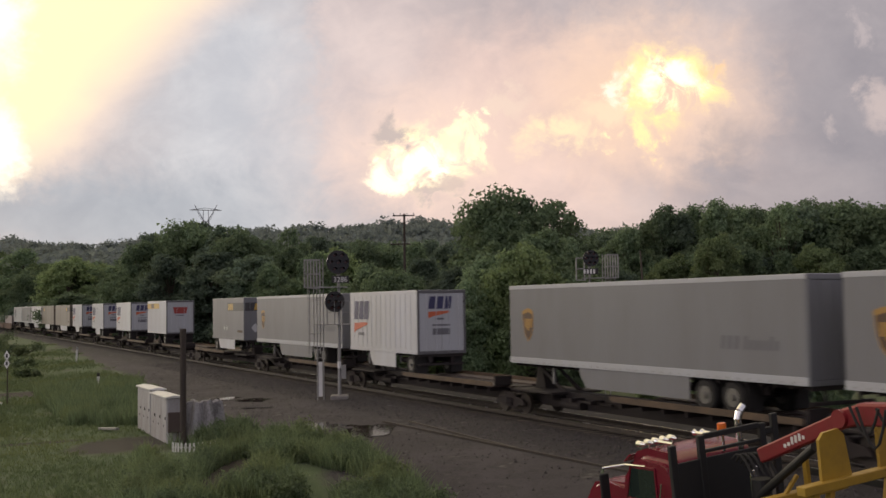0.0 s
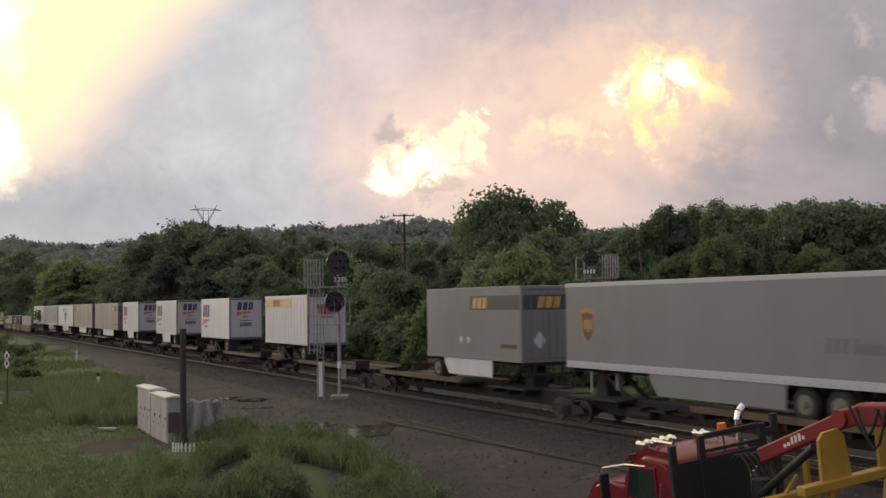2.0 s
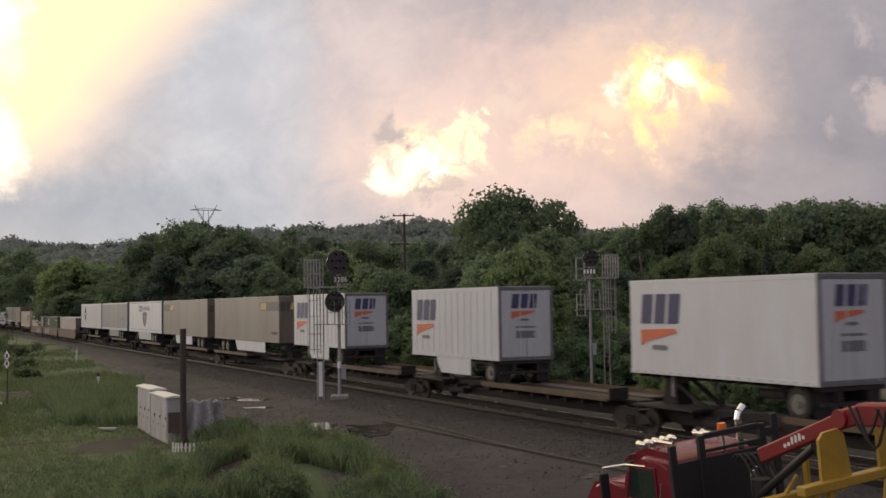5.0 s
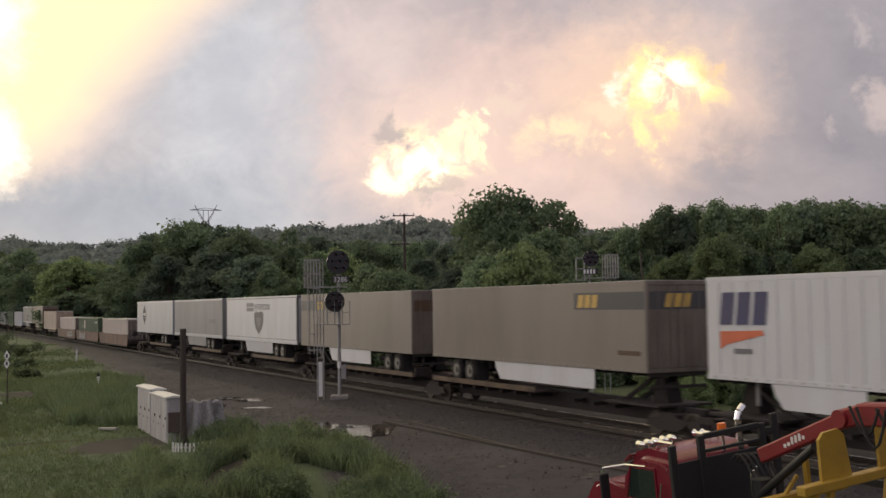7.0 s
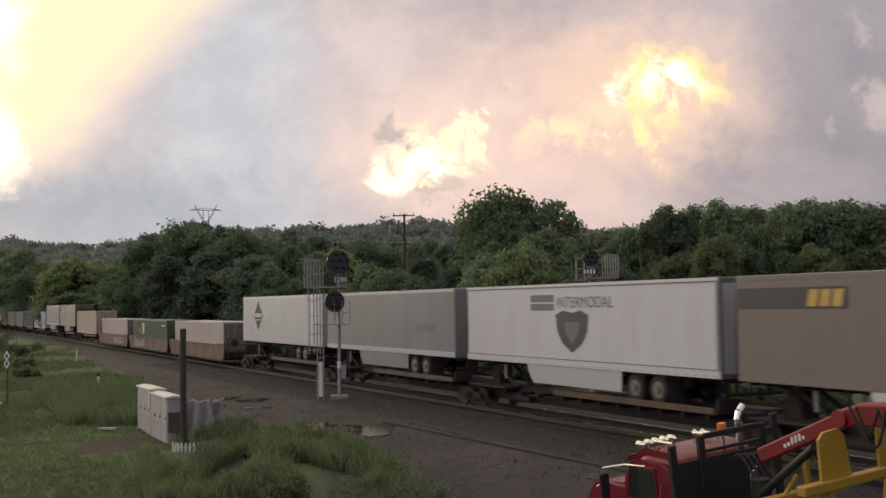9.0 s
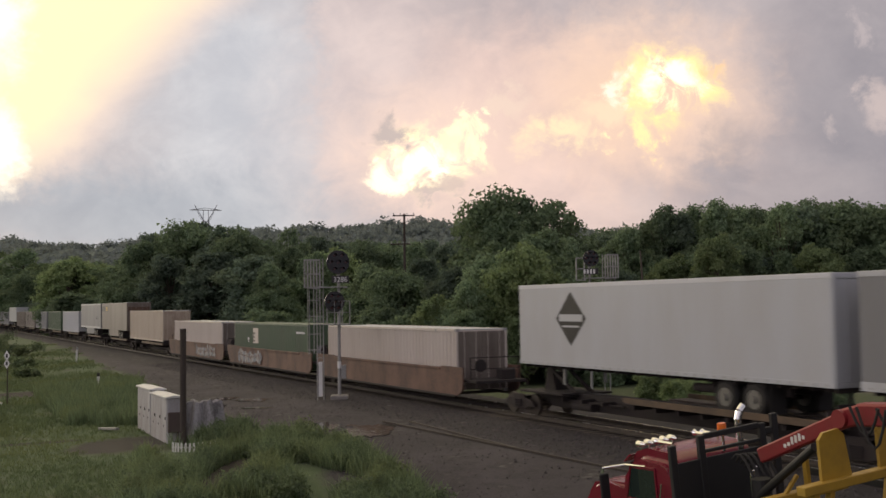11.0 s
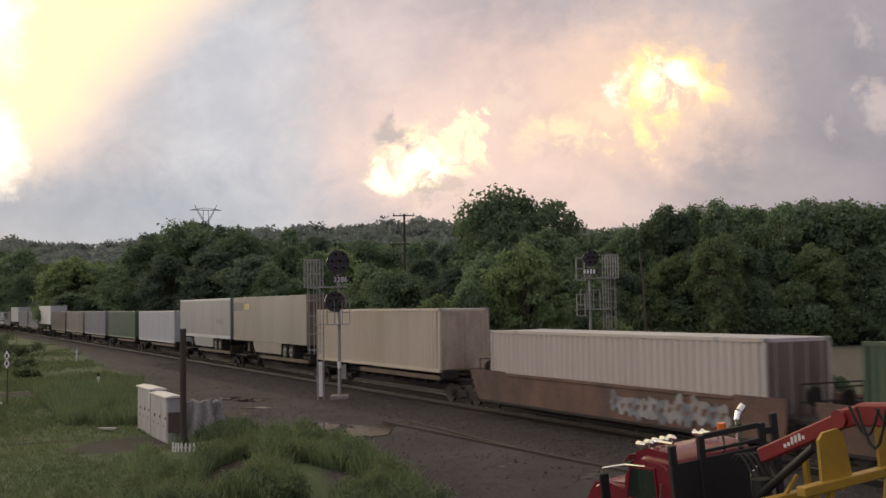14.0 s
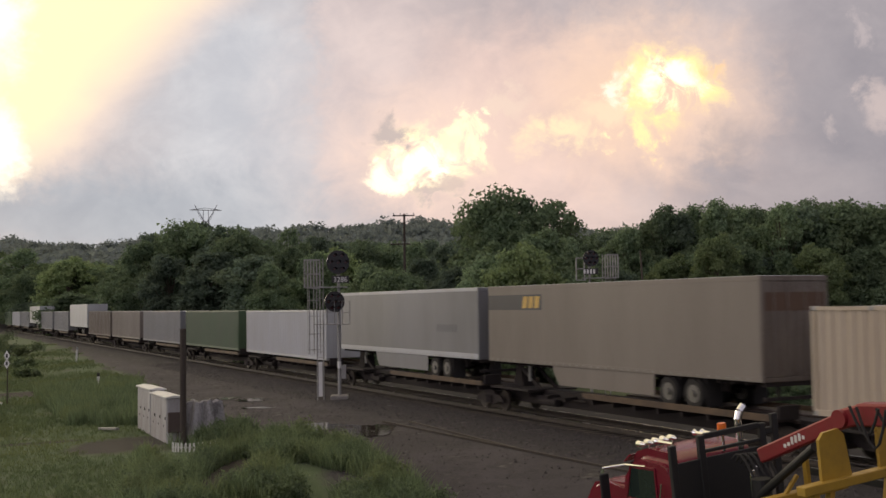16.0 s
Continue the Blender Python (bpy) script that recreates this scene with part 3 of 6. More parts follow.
def marks_blue_orange(tr, n, ends=True):
    """Three slanted dark blue shapes over an orange wedge."""
    def emblem(x, z, k, y, face):
        sh = [rect(0.0, 0.12, 0.42, 1.0, 0.1), rect(0.54, 0.12, 0.96, 1.0, 0.1), rect(1.08, 0.12, 1.5, 1.0, 0.1)]
        for q in sh:
            flat("emblem_block", [[(a * k * 1.18, b * k) for a, b in q]], M["navy"], tr, x, z, y, face, "dark blue emblem block")
        flat("emblem_wedge", [[(0, -0.55 * k), (0.28 * k, -0.4 * k), (1.72 * k, -0.12 * k), (1.64 * k, 0.0), (0.0, -0.05 * k)]], M["orange"], tr, x, z - 0.02, y, face, "orange wedge emblem")
        flat("printed_bar", [rect(0.55 * k, -0.66 * k, 1.25 * k, -0.52 * k)], M["letter"], tr, x, z, y, face)
    emblem(0.62, 3.59, 1.09, -1.316, "side")
    if ends:
        emblem(-0.72, 4.16, 0.68, n + 0.062, "end")
        flat("printed_bar", [rect(-0.5, 3.0, 0.45, 3.3)], M["letter"], tr, 0, 0, n + 0.062, "end")
        flat("printed_bar", [rect(-0.5, 3.42, 0.45, 3.5)], M["letter"], tr, 0, 0, n + 0.062, "end")


def marks_band(tr, n, whole):
    """A charcoal band with yellow blocks at the rear."""
    w = 4.25

    def letters(x, y, face, k=1.0):
        for i in range(3):
            flat("emblem_block", [rect(x + 0.44 * k * i, 4.25, x + (0.44 * i + 0.34) * k, 4.71, 0.1)], M["amber"], tr, 0, 0, y, face, "yellow emblem block")

    if whole == "nose":
        flat("band", [rect(0.05, 4.18, w, 4.78)], M["band"], tr, 0, 0, -1.304, "side", "charcoal band")
        letters(w - 1.45, -1.308, "side")
        flat("band", [rect(-1.15, 4.12, 1.15, 4.66)], M["brown"], tr, 0, 0, n + 0.062, "end", "faded brown band")
        return
    flat("band", [rect(n - w, 4.18, n - 0.05, 4.78)], M["band"], tr, 0, 0, -1.304, "side", "charcoal band")
    flat("band", [rect(-1.2, 4.18, 1.2, 4.78)], M["band"], tr, 0, 0, n + 0.062, "end", "charcoal band")
    letters(n - w + 0.2, -1.308, "side")
    letters(-0.55, n + 0.066, "end", 0.85)
    # worn patches low on the side
    flat("faded_strip", [rect(n - 1.6, 2.62, n - 0.3, 2.78)], M["sill"], tr, 0, 0, -1.304, "side", "faded yellow strip")


def marks_shield(tr, n, words=True):
    """A brown and gold shield near the nose, grey lettering bars near the rear."""
    sh = [(-0.46, 0.62), (-0.2, 0.72), (0, 0.74), (0.2, 0.72), (0.36, 0.62), (0.36, 0.0), (0.26, -0.3), (0, -0.56), (-0.26, -0.3), (-0.36, 0.0)]
    flat("shield", [sh], M["gold"], tr, 1.45, 3.5, -1.304, "side", "gold shield emblem")
    flat("shield_field", [[(a * 0.86, b * 0.84 - 0.02) for a, b in sh if b < 0.63 or a == 0]], M["brown"], tr, 1.45, 3.5, -1.308, "side", "brown shield field")
    flat("shield_emblem", [rect(-0.24, -0.02, -0.1, 0.34), rect(-0.06, -0.12, 0.08, 0.34), rect(0.12, -0.02, 0.26, 0.34)], M["gold"], tr, 1.45, 3.5, -1.312, "side")
    if words:
        bars = [rect(0.29 * k, 0, 0.29 * k + 0.2, 0.4, 0.06) for k in range(3)] + [rect(1.0 + 0.21 * k, 0, 1.15 + 0.21 * k, 0.28 + 0.12 * (k in (0, 5)), 0.05) for k in range(7)]
        for q in bars:
            flat("lettering_bar", [q], M["letter"], tr, n - 3.5, 3.0, -1.304, "side", "dark grey slanted lettering bar")


def wheel(parent, x, y0, y1, z, r=0.5):
    bm = tube(B(), (x, y0, z), (x, y1, z), r, seg=24)
    bmesh.ops.bevel(bm, geom=[e for e in bm.edges if len(e.link_faces) == 2 and any(len(f.verts) > 5 for f in e.link_faces)], offset=0.06, segments=2, affect="EDGES")
    t = part("wheel", bm, M["rubber"], parent, "black road tyre")
    ya = min(y0, y1)
    bm = B()
    tube(bm, (x, ya - 0.004, z), (x, ya + 0.03, z), r * 0.56, seg=20)
    tube(bm, (x, ya - 0.06, z), (x, ya + 0.03, z), r * 0.22, seg=12)
    part("rim", bm, M["alloy"], t, "dull alloy rim")


def trailer(s, n, body, label, marks=None, ribs=False, skirt=(0.305, 0.69), rails=True, low=2.07, top=5.15, deck=1.055, tandem=None, lip="cool", skirt_mat="white"):
    """A box trailer, nose at x = 0, doors at x = n; wheels on the deck, kingpin on the hitch."""
    tr = thing("semi_trailer", on_track(s), label, "trailer", "trailers on the train")
    w = 1.295
    part("box_body", box(B(), 0, n, -w, w, low, top - 0.03, 0.035), M[body], tr)
    part("roof", box(B(), -0.01, n + 0.01, -w + 0.01, w - 0.01, top - 0.028, top, 0.01), M["cool"], tr, "pale sheet roof")
    for y in (-w - 0.006, w - 0.034):
        part("top_rail", box(B(), 0.0, n, y, y + 0.04, top - 0.15, top - 0.01, 0.006), M[lip], tr)
        part("bottom_rail", box(B(), 0.0, n, y - 0.004, y + 0.044, low, low + 0.24 if rails else low + 0.14, 0.006), M[lip if rails else body], tr)
    if ribs:
        post_me = to_mesh("side_post", box(B(), -0.035, 0.035, -w - 0.016, -w + 0.01, low + 0.18, top - 0.16), M[body])
        k = 0.55
        while k < n - 0.3:
            part("side_post", post_me, None, tr).location.x = k
            k += 0.61
    bm = B()
    for k in range(int(n / 0.45)):
        box(bm, 0.3 + k * 0.45, 0.36 + k * 0.45, -w - 0.018, -w, low + 0.05, low + 0.10)
    tagged(part("rivets", bm, M["galv"], tr), kind="stuff")
    # door end
    fr = B()
    for y0, y1, z0, z1 in ((-w, w, low, low + 0.14), (-w, w, top - 0.16, top - 0.01), (-w, -w + 0.1, low + 0.14, top - 0.16), (w - 0.1, w, low + 0.14, top - 0.16)):
        box(fr, n, n + 0.07, y0, y1, z0, z1, 0.008)
    part("door_frame", fr, M[{"white": "weathered", "tan": "worn_tan"}.get(body, body)], tr, "weathered door frame")
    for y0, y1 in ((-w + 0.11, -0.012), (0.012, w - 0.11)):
        # duller white on white trailers' doors puts the end face's shade into colour
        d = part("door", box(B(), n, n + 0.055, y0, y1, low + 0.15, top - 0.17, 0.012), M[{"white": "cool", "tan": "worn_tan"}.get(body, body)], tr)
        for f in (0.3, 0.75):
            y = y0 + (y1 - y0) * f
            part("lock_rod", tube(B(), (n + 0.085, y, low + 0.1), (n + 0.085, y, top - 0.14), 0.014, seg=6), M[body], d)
    # under the floor
    bm = box(B(), 0.4, n - 0.2, -0.55, 0.55, low - 0.16, low - 0.004)
    box(bm, 0.9, 2.2, -0.5, 0.5, low - 0.22, low - 0.16)
    for k in range(int(n / 0.6)):
        box(bm, 0.4 + k * 0.6, 0.46 + k * 0.6, -w + 0.04, w - 0.04, low - 0.11, low - 0.004)
    part("floor_frame", bm, M["frame"], tr)
    ax = tandem if tandem else ((n - 0.85,) if n < 10 else (n - 4.35, n - 3.1))
    for x in ax:
        for y0, y1 in ((-1.24, -0.98), (-0.93, -0.68), (0.68, 0.93), (0.98, 1.24)):
            wheel(tr, x, y0, y1, deck + 0.5)
        part("axle", tube(B(), (x, -1.2, deck + 0.5), (x, 1.2, deck + 0.5), 0.07, seg=8), M["frame"], tr)
    bm = B()
    box(bm, min(ax) - 0.9, max(ax) + 0.9, -0.66, -0.5, low - 0.42, low - 0.16)
    box(bm, min(ax) - 0.9, max(ax) + 0.9, 0.5, 0.66, low - 0.42, low - 0.16)
    part("running_gear", bm, M["frame"], tr)
    for y in (-0.95, 0.87):
        x = 2.6 if n > 10 else 1.7
        part("landing_leg", box(B(), x, x + 0.1, y, y + 0.1, 1.35, low, 0.01), M["galv"], tr)
    bm = B()
    box(bm, n - 0.06, n + 0.03, -1.2, 1.2, 1.52, 1.63, 0.01)
    for y in (-0.7, 0.62):
        box(bm, n - 0.05, n + 0.01, y, y + 0.08, 1.63, low)
    part("rear_bumper", bm, M["frame"], tr)
    for y0, y1 in ((-1.22, -0.62), (0.62, 1.22)):
        part("mud_flap", box(B(), max(ax) + 0.62, max(ax) + 0.64, y0, y1, deck + 0.12, low - 0.01), M["rubber"], tr, "black mud flap")
    part("tail_lamp_bar", box(B(), n - 0.1, n + 0.02, -1.2, 1.2, low - 0.14, low - 0.006, 0.01), M["frame"], tr)
    bm = box(B(), min(ax) - 1.5, min(ax) - 0.75, -0.5, 0.5, low - 0.5, low - 0.14, 0.03)
    tube(bm, (min(ax) - 1.9, -0.75, low - 0.35), (min(ax) - 0.9, -0.75, low - 0.35), 0.14, seg=10)
    part("air_tank", bm, M["frame"], tr)
    if skirt:
        a, b = skirt[0] * n, skirt[1] * n
        part("side_skirt", prism(B(), [(a, low), (b, low), (b - 0.02, 1.36), (a + 0.45, 1.36), (a + 0.12, 1.75)], -w + 0.02, -w + 0.045), M[skirt_mat], tr, "pale side skirt panel")
    if marks:
        marks(tr, n)
    return moving(tr, s)


def container(s, n, body, label, z0, h=2.9, marks=None, corr=True, door=None):
    """A corrugated container: posts, rails, corner castings, ribbed sides, doors at the forward end."""
    c = thing("shipping_container", on_track(s), label, "container", "containers on the train")
    w = 1.295
    z1 = z0 + h
    part("inner_shell", box(B(), 0.05, n - 0.05, -w + 0.085, w - 0.085, z0 + 0.12, z1 - 0.06), M[body], c)
    if corr:
        pts = []
        x = 0.16
        while x < n - 0.4:
            pts += [(x, 0.0), (x + 0.07, 0.055), (x + 0.18, 0.055), (x + 0.25, 0.0)]
            x += 0.36
        for sgn in (-1, 1):
            bm = B()
            a = [bm.verts.new((px, sgn * (w - 0.065 + d), z0 + 0.14)) for px, d in pts]
            b = [bm.verts.new((px, sgn * (w - 0.065 + d), z1 - 0.10)) for px, d in pts]
            for k in range(len(pts) - 1):
                bm.faces.new((a[k], a[k + 1], b[k + 1], b[k]))
            part("ribbed_side", bm, M[body], c)
    bm = B()
    for y in (-w, w - 0.08):
        box(bm, 0.1, n - 0.1, y, y + 0.08, z1 - 0.11, z1 - 0.004)
        box(bm, 0.1, n - 0.1, y, y + 0.08, z0, z0 + 0.16)
    for x in (0.0, n - 0.12):
        for y in (-w, w - 0.1):
            box(bm, x, x + 0.12, y, y + 0.1, z0 + 0.12, z1 - 0.12)
    part("outer_frame", bm, M[body], c)
    part("roof", box(B(), 0.06, n - 0.06, -w + 0.06, w - 0.06, z1 - 0.06, z1 - 0.015), M["cool"] if body != "green" else M["green"], c, "sheet roof")
    paint = M["galv"] if body != "green" else M["green"]
    corner = to_mesh("corner_casting", box(B(), -0.004, 0.184, 0, 0.17, 0, 0.125, 0.012), paint)
    lug = to_mesh("lifting_casting", box(B(), 0, 0.18, 0, 0.17, 0, 0.126, 0.012), paint)
    for y in (-w - 0.006, w - 0.164):
        for x, z in itertools.product((0.0, n - 0.18), (z0 - 0.003, z1 - 0.12)):
            part("corner_casting", corner, None, c).location = (x, y, z)
        for x in (1.98, n - 2.16):
            part("lifting_casting", lug, None, c).location = (x, y, z1 - 0.12)
    for y0, y1 in ((-w + 0.11, -0.01), (0.01, w - 0.11)):
        d = part("door", box(B(), n - 0.05, n - 0.01, y0, y1, z0 + 0.14, z1 - 0.12, 0.01), M[door or body], c)
        for f in (0.25, 0.75):
            y = y0 + (y1 - y0) * f
            part("lock_rod", tube(B(), (n + 0.015, y, z0 + 0.08), (n + 0.015, y, z1 - 0.06), 0.014, seg=6), M[body], d)
    if marks:
        marks(c, n, z0)
    return moving(c, s)


def lettering(words, size, material, parent, x, z, y=-1.304, label="", squeeze=1.0):
    """Words of the built-in font as a flat mesh on the near side."""
    cu = bpy.data.curves.new("lettering", "FONT")
    cu.body, cu.size, cu.extrude = words, size, 0.0015
    tmp = bpy.data.objects.new("lettering_curve", cu)
    scene.collection.objects.link(tmp)
    me = bpy.data.meshes.new_from_object(tmp.evaluated_get(bpy.context.evaluated_depsgraph_get()))
    bpy.data.objects.remove(tmp)
    me.transform(Matrix.Translation((x, y, z)) @ Matrix.Rotation(radians(90), 4, "X") @ Matrix.Diagonal((squeeze, 1, 1, 1)))
    me.materials.clear()
    me.materials.append(material)
    return part("lettering", me, None, parent, label)


def marks_intermodal(tr, n):
    lettering("INTERMODAL", 0.58, M["letter"], tr, 7.25, 4.26, -1.306, "dark grey lettering")
    flat("lettering_block", [rect(0, 0, 1.7, 0.26), rect(0, 0.32, 1.7, 0.6)], M["letter"], tr, 5.35, 4.15, -1.304, "side", "dark grey lettering block")
    sh = [(-0.95, 0.62), (-0.5, 0.8), (0, 0.7), (0.5, 0.8), (0.95, 0.62), (0.88, 0.0), (0.6, -0.5), (0, -0.9), (-0.6, -0.5), (-0.88, 0.0)]
    edge_trim(tr, n)
    sh = [(a * 1.15, b * 0.92) for a, b in sh]
    flat("shield", [sh], M["band"], tr, 8.25, 3.42, -1.304, "side", "charcoal shield emblem")
    flat("shield_emblem", [[(-0.5, 0.3), (0.5, 0.3), (0.42, -0.1), (0.0, -0.5), (-0.42, -0.1)]], M["letter"], tr, 8.25, 3.42, -1.308, "side")


def edge_trim(tr, n):
    """Dark edging round the long side."""
    for x0, x1, z0, z1 in ((0.03, 0.10, 2.36, 4.98), (n - 0.10, n - 0.03, 2.36, 4.98), (0.03, n - 0.03, 5.005, 5.05), (0.03, n - 0.03, 2.32, 2.35)):
        part("edge_trim", box(B(), x0, x1, -1.312, -1.29, z0, z1), M["letter"], tr, "dark edge trim")


def marks_diamond(tr, n):
    flat("diamond", [[(0, -1.0), (1.0, 0), (0, 1.0), (-1.0, 0)]], M["dark"], tr, 3.72, 3.85, -1.304, "side", "charcoal diamond emblem")
    flat("diamond_bar", [rect(-0.78, -0.1, 0.78, 0.16), rect(-0.55, -0.32, 0.55, -0.25)], M["cool"], tr, 3.72, 3.85, -1.308, "side", "pale lettering bar")


def marks_yellow_strip(tr, n):
    flat("yellow_strip", [rect(0.05, 0, 5.5, 0.5)], M["amber"], tr, 0.0, 4.42, -1.316, "side", "yellow strip fading along the side")
    flat("emblem", [rect(0, 0.05, 1.3, 0.46)], M["brown"], tr, 1.85, 4.42, -1.320, "side", "dark emblem on yellow")
    flat("red_emblem", [[(-0.55, 3.95), (0.55, 3.95), (0.68, 4.55), (-0.68, 4.55)]], M["red"], tr, 0, 0, n + 0.062, "end", "red trapezoid emblem")
    flat("printed_bar", [rect(-0.42, 3.74, 0.42, 3.82)], M["letter"], tr, 0, 0, n + 0.062, "end")


def marks_small(tr, n):
    bars = [rect(0.3 * k, 0, 0.3 * k + 0.22, 0.34, 0.05) for k in range(7)]
    for q in bars:
        flat("lettering_bar", [q], M["letter"], tr, n - 4.0, 3.2, -1.304, "side", "grey lettering bar")


def build_train():
    L = 16.15
    grey_label = "grey box trailer with shield emblem on spine car"
    white_pup = "short white trailer with blue and orange emblem on spine car"
    for s in (5.4, 22.85, -12.0, -29.4):
        spine_car(s, 17.3, last=s == 22.85)
    spine_car(-46.9, 17.3, back=True, hitch=3.6)
    for s in (-66.6, -84.0, -101.6, -119.2):
        spine_car(s, 17.4, last=s == -66.6)
    for s in (-138.4, -156.5, -174.0, -191.4, -208.7):
        spine_car(s, 17.3, last=s == -138.4, back=s == -138.4)
    for s in (-290.9, -308.8, -326.0, -344.5, -363.0):
        spine_car(s, 17.9, last=s == -290.9)
    for s in (-381.6, -399.4, -417.0, -434.5, -452.5, -471.0, -489.0, -507.0, -525.0, -543.0):
        spine_car(s, 17.6)
    trailer(23.42, L, "grey", grey_label, marks_shield, skirt_mat="grey")
    trailer(5.97, L, "grey", grey_label, marks_shield, skirt_mat="grey")
    trailer(-11.5, 8.6, "white", white_pup, marks_blue_orange, ribs=True, skirt=(0.31, 0.7), rails=False, lip="white")
    trailer(-28.94, L, "grey", grey_label, marks_shield, skirt_mat="grey")
    def placards(tr, n):
        marks_band(tr, n, False)
        for x in (3.45, 4.15):
            flat("placard", [[(x, 2.72), (x + 0.15, 2.9), (x, 3.08), (x - 0.15, 2.9)]], M["white"], tr, 0, 0, -1.304, "side", "white diamond placard")
        flat("placard", [[(-0.45, 2.6), (-0.15, 2.95), (-0.45, 3.3), (-0.75, 2.95)]], M["white"], tr, 0, 0, n + 0.062, "end", "white diamond placard")
    trailer(-40.85, 8.6, "grey", "short grey trailer with charcoal band and yellow emblem", placards, skirt=(0.2, 0.72), rails=False, tandem=(1.0,), lip="grey")
    trailer(-66.1, 8.42, "white", "short white trailer with yellow strip and red emblem", marks_yellow_strip, ribs=True, skirt=None, rails=False, lip="white")
    trailer(-83.55, 8.42, "white", white_pup, marks_blue_orange, skirt=None, rails=False, lip="white")
    trailer(-101.12, 8.5, "white", white_pup, marks_blue_orange, ribs=True, skirt=(0.31, 0.7), rails=False, lip="white")
    trailer(-118.7, 8.7, "white", white_pup, marks_blue_orange, ribs=True, skirt=(0.31, 0.7), rails=False, lip="white")
    tan_label = "long tan trailer with charcoal band and yellow emblem"
    band = lambda a, b: marks_band(a, b, True)
    trailer(-137.9, L, "tan", tan_label, band, rails=False, lip="tan", tandem=(2.25, 3.5), skirt=(0.36, 0.81))
    nose = lambda a, b: marks_band(a, b, "nose")
    trailer(-156.4, L, "tan", tan_label, nose, rails=False, lip="tan", skirt=(0.30, 0.68), tandem=(13.1, 14.3))
    trailer(-173.5, 16.3, "white", "long white intermodal trailer with charcoal shield emblem", marks_intermodal, lip="white", skirt_mat="cool")
    trailer(-190.9, L, "grey", "long grey trailer with faint lettering", marks_small, skirt_mat="grey")
    trailer(-208.1, 16.3, "cool", "long white trailer with charcoal diamond emblem", marks_diamond, rails=False, lip="white", skirt=None)
    rng = random.Random(5)
    tags = [(3.2 + k * 0.42, 0.58 + rng.uniform(0, 0.1), rng.uniform(0.5, 0.75), rng.uniform(0.62, 0.82), 3.0) for k in range(13)]
    tags2 = [(10.4 + k * 0.42, 0.56 + rng.uniform(0, 0.12), rng.uniform(0.5, 0.75), rng.uniform(0.62, 0.86), 9.0) for k in range(14)]
    well = "rust-brown well car unit holding a container"
    well_car(-231.2, well, [])
    well_car(-250.7, well + " with pale graffiti", tags)
    well_car(-270.4, well + " with pale graffiti", tags2)
    container(-229.8, L, "pale", "pale ribbed container sunk in a well car", 0.50, 2.84, door="worn_tan")
    def signs(c, n, z0):
        flat("notice", [rect(0, 0, 1.2, 1.05)], M["pale"], c, 4.7, z0 + 1.45, -1.302, "side", "pale square notice")
        flat("notice_mark", [rect(0.1, 0.1, 0.22, 0.75), rect(0.22, 0.63, 0.45, 0.75), rect(0.22, 0.36, 0.4, 0.46), rect(0.22, 0.1, 0.45, 0.22)], M["dark"], c, 4.7, z0 + 1.45, -1.306, "side")
        flat("placard", [[(0, -0.24), (0.16, 0), (0, 0.24), (-0.16, 0)]], M["white"], c, 3.55, z0 + 1.7, -1.302, "side", "white diamond placard")
        for y in (-0.75, 0.35):
            flat("notice", [rect(y, z0 + 1.0, y + 0.45, z0 + 1.5)], M["grey"], c, 0, 0, n - 0.006, "end", "faded grey notice")
        flat("lettering", [rect(0, 0, 1.6, 0.13)], M["cool"], c, 13.9, z0 + 2.25, -1.302, "side")
    container(-249.4, L, "green", "dark green ribbed container in a well car", 0.50, 2.84, signs)
    container(-269.1, L, "pale", "pale ribbed container in a graffitied well car", 0.50, 2.84, door="worn_tan")
    container(-290.2, 16.3, "cream", "cream ribbed container with rust-stained doors", 1.32, 2.93, door="stained")
    trailer(-308.3, L, "tan", tan_label, nose, rails=False, lip="tan", skirt_mat="tan")
    trailer(-325.4, L, "grey", "long grey trailer with faint lettering", marks_small, skirt_mat="grey")
    container(-344.0, 16.2, "cool", "white ribbed container on spine car", 1.30)
    container(-362.4, 16.3, "green", "dark green ribbed container on spine car", 1.30)
    container(-380.8, 16.3, "grey", "grey container on spine car", 1.30)
    container(-398.8, 16.3, "tan", "tan container on spine car", 1.30)
    container(-416.4, 16.3, "worn_tan", "dark brown container on spine car", 1.30)
    trailer(-433.9, L, "cool", "long white trailer far down the train", None, rails=False, skirt=None)
    container(-452.0, 16.3, "grey", "grey container on spine car", 1.30)
    container(-470.4, 16.3, "grey", "grey container on spine car", 1.30)
    trailer(-488.5, L, "cool", "long white trailer far down the train", None, rails=False, skirt=None)
    container(-506.4, 16.3, "grey", "grey container on spine car", 1.30)
    container(-524.4, 16.3, "cool", "white container on spine car", 1.30)
    container(-542.4, 16.3, "green", "dark green ribbed container on spine car", 1.30)


build_train()

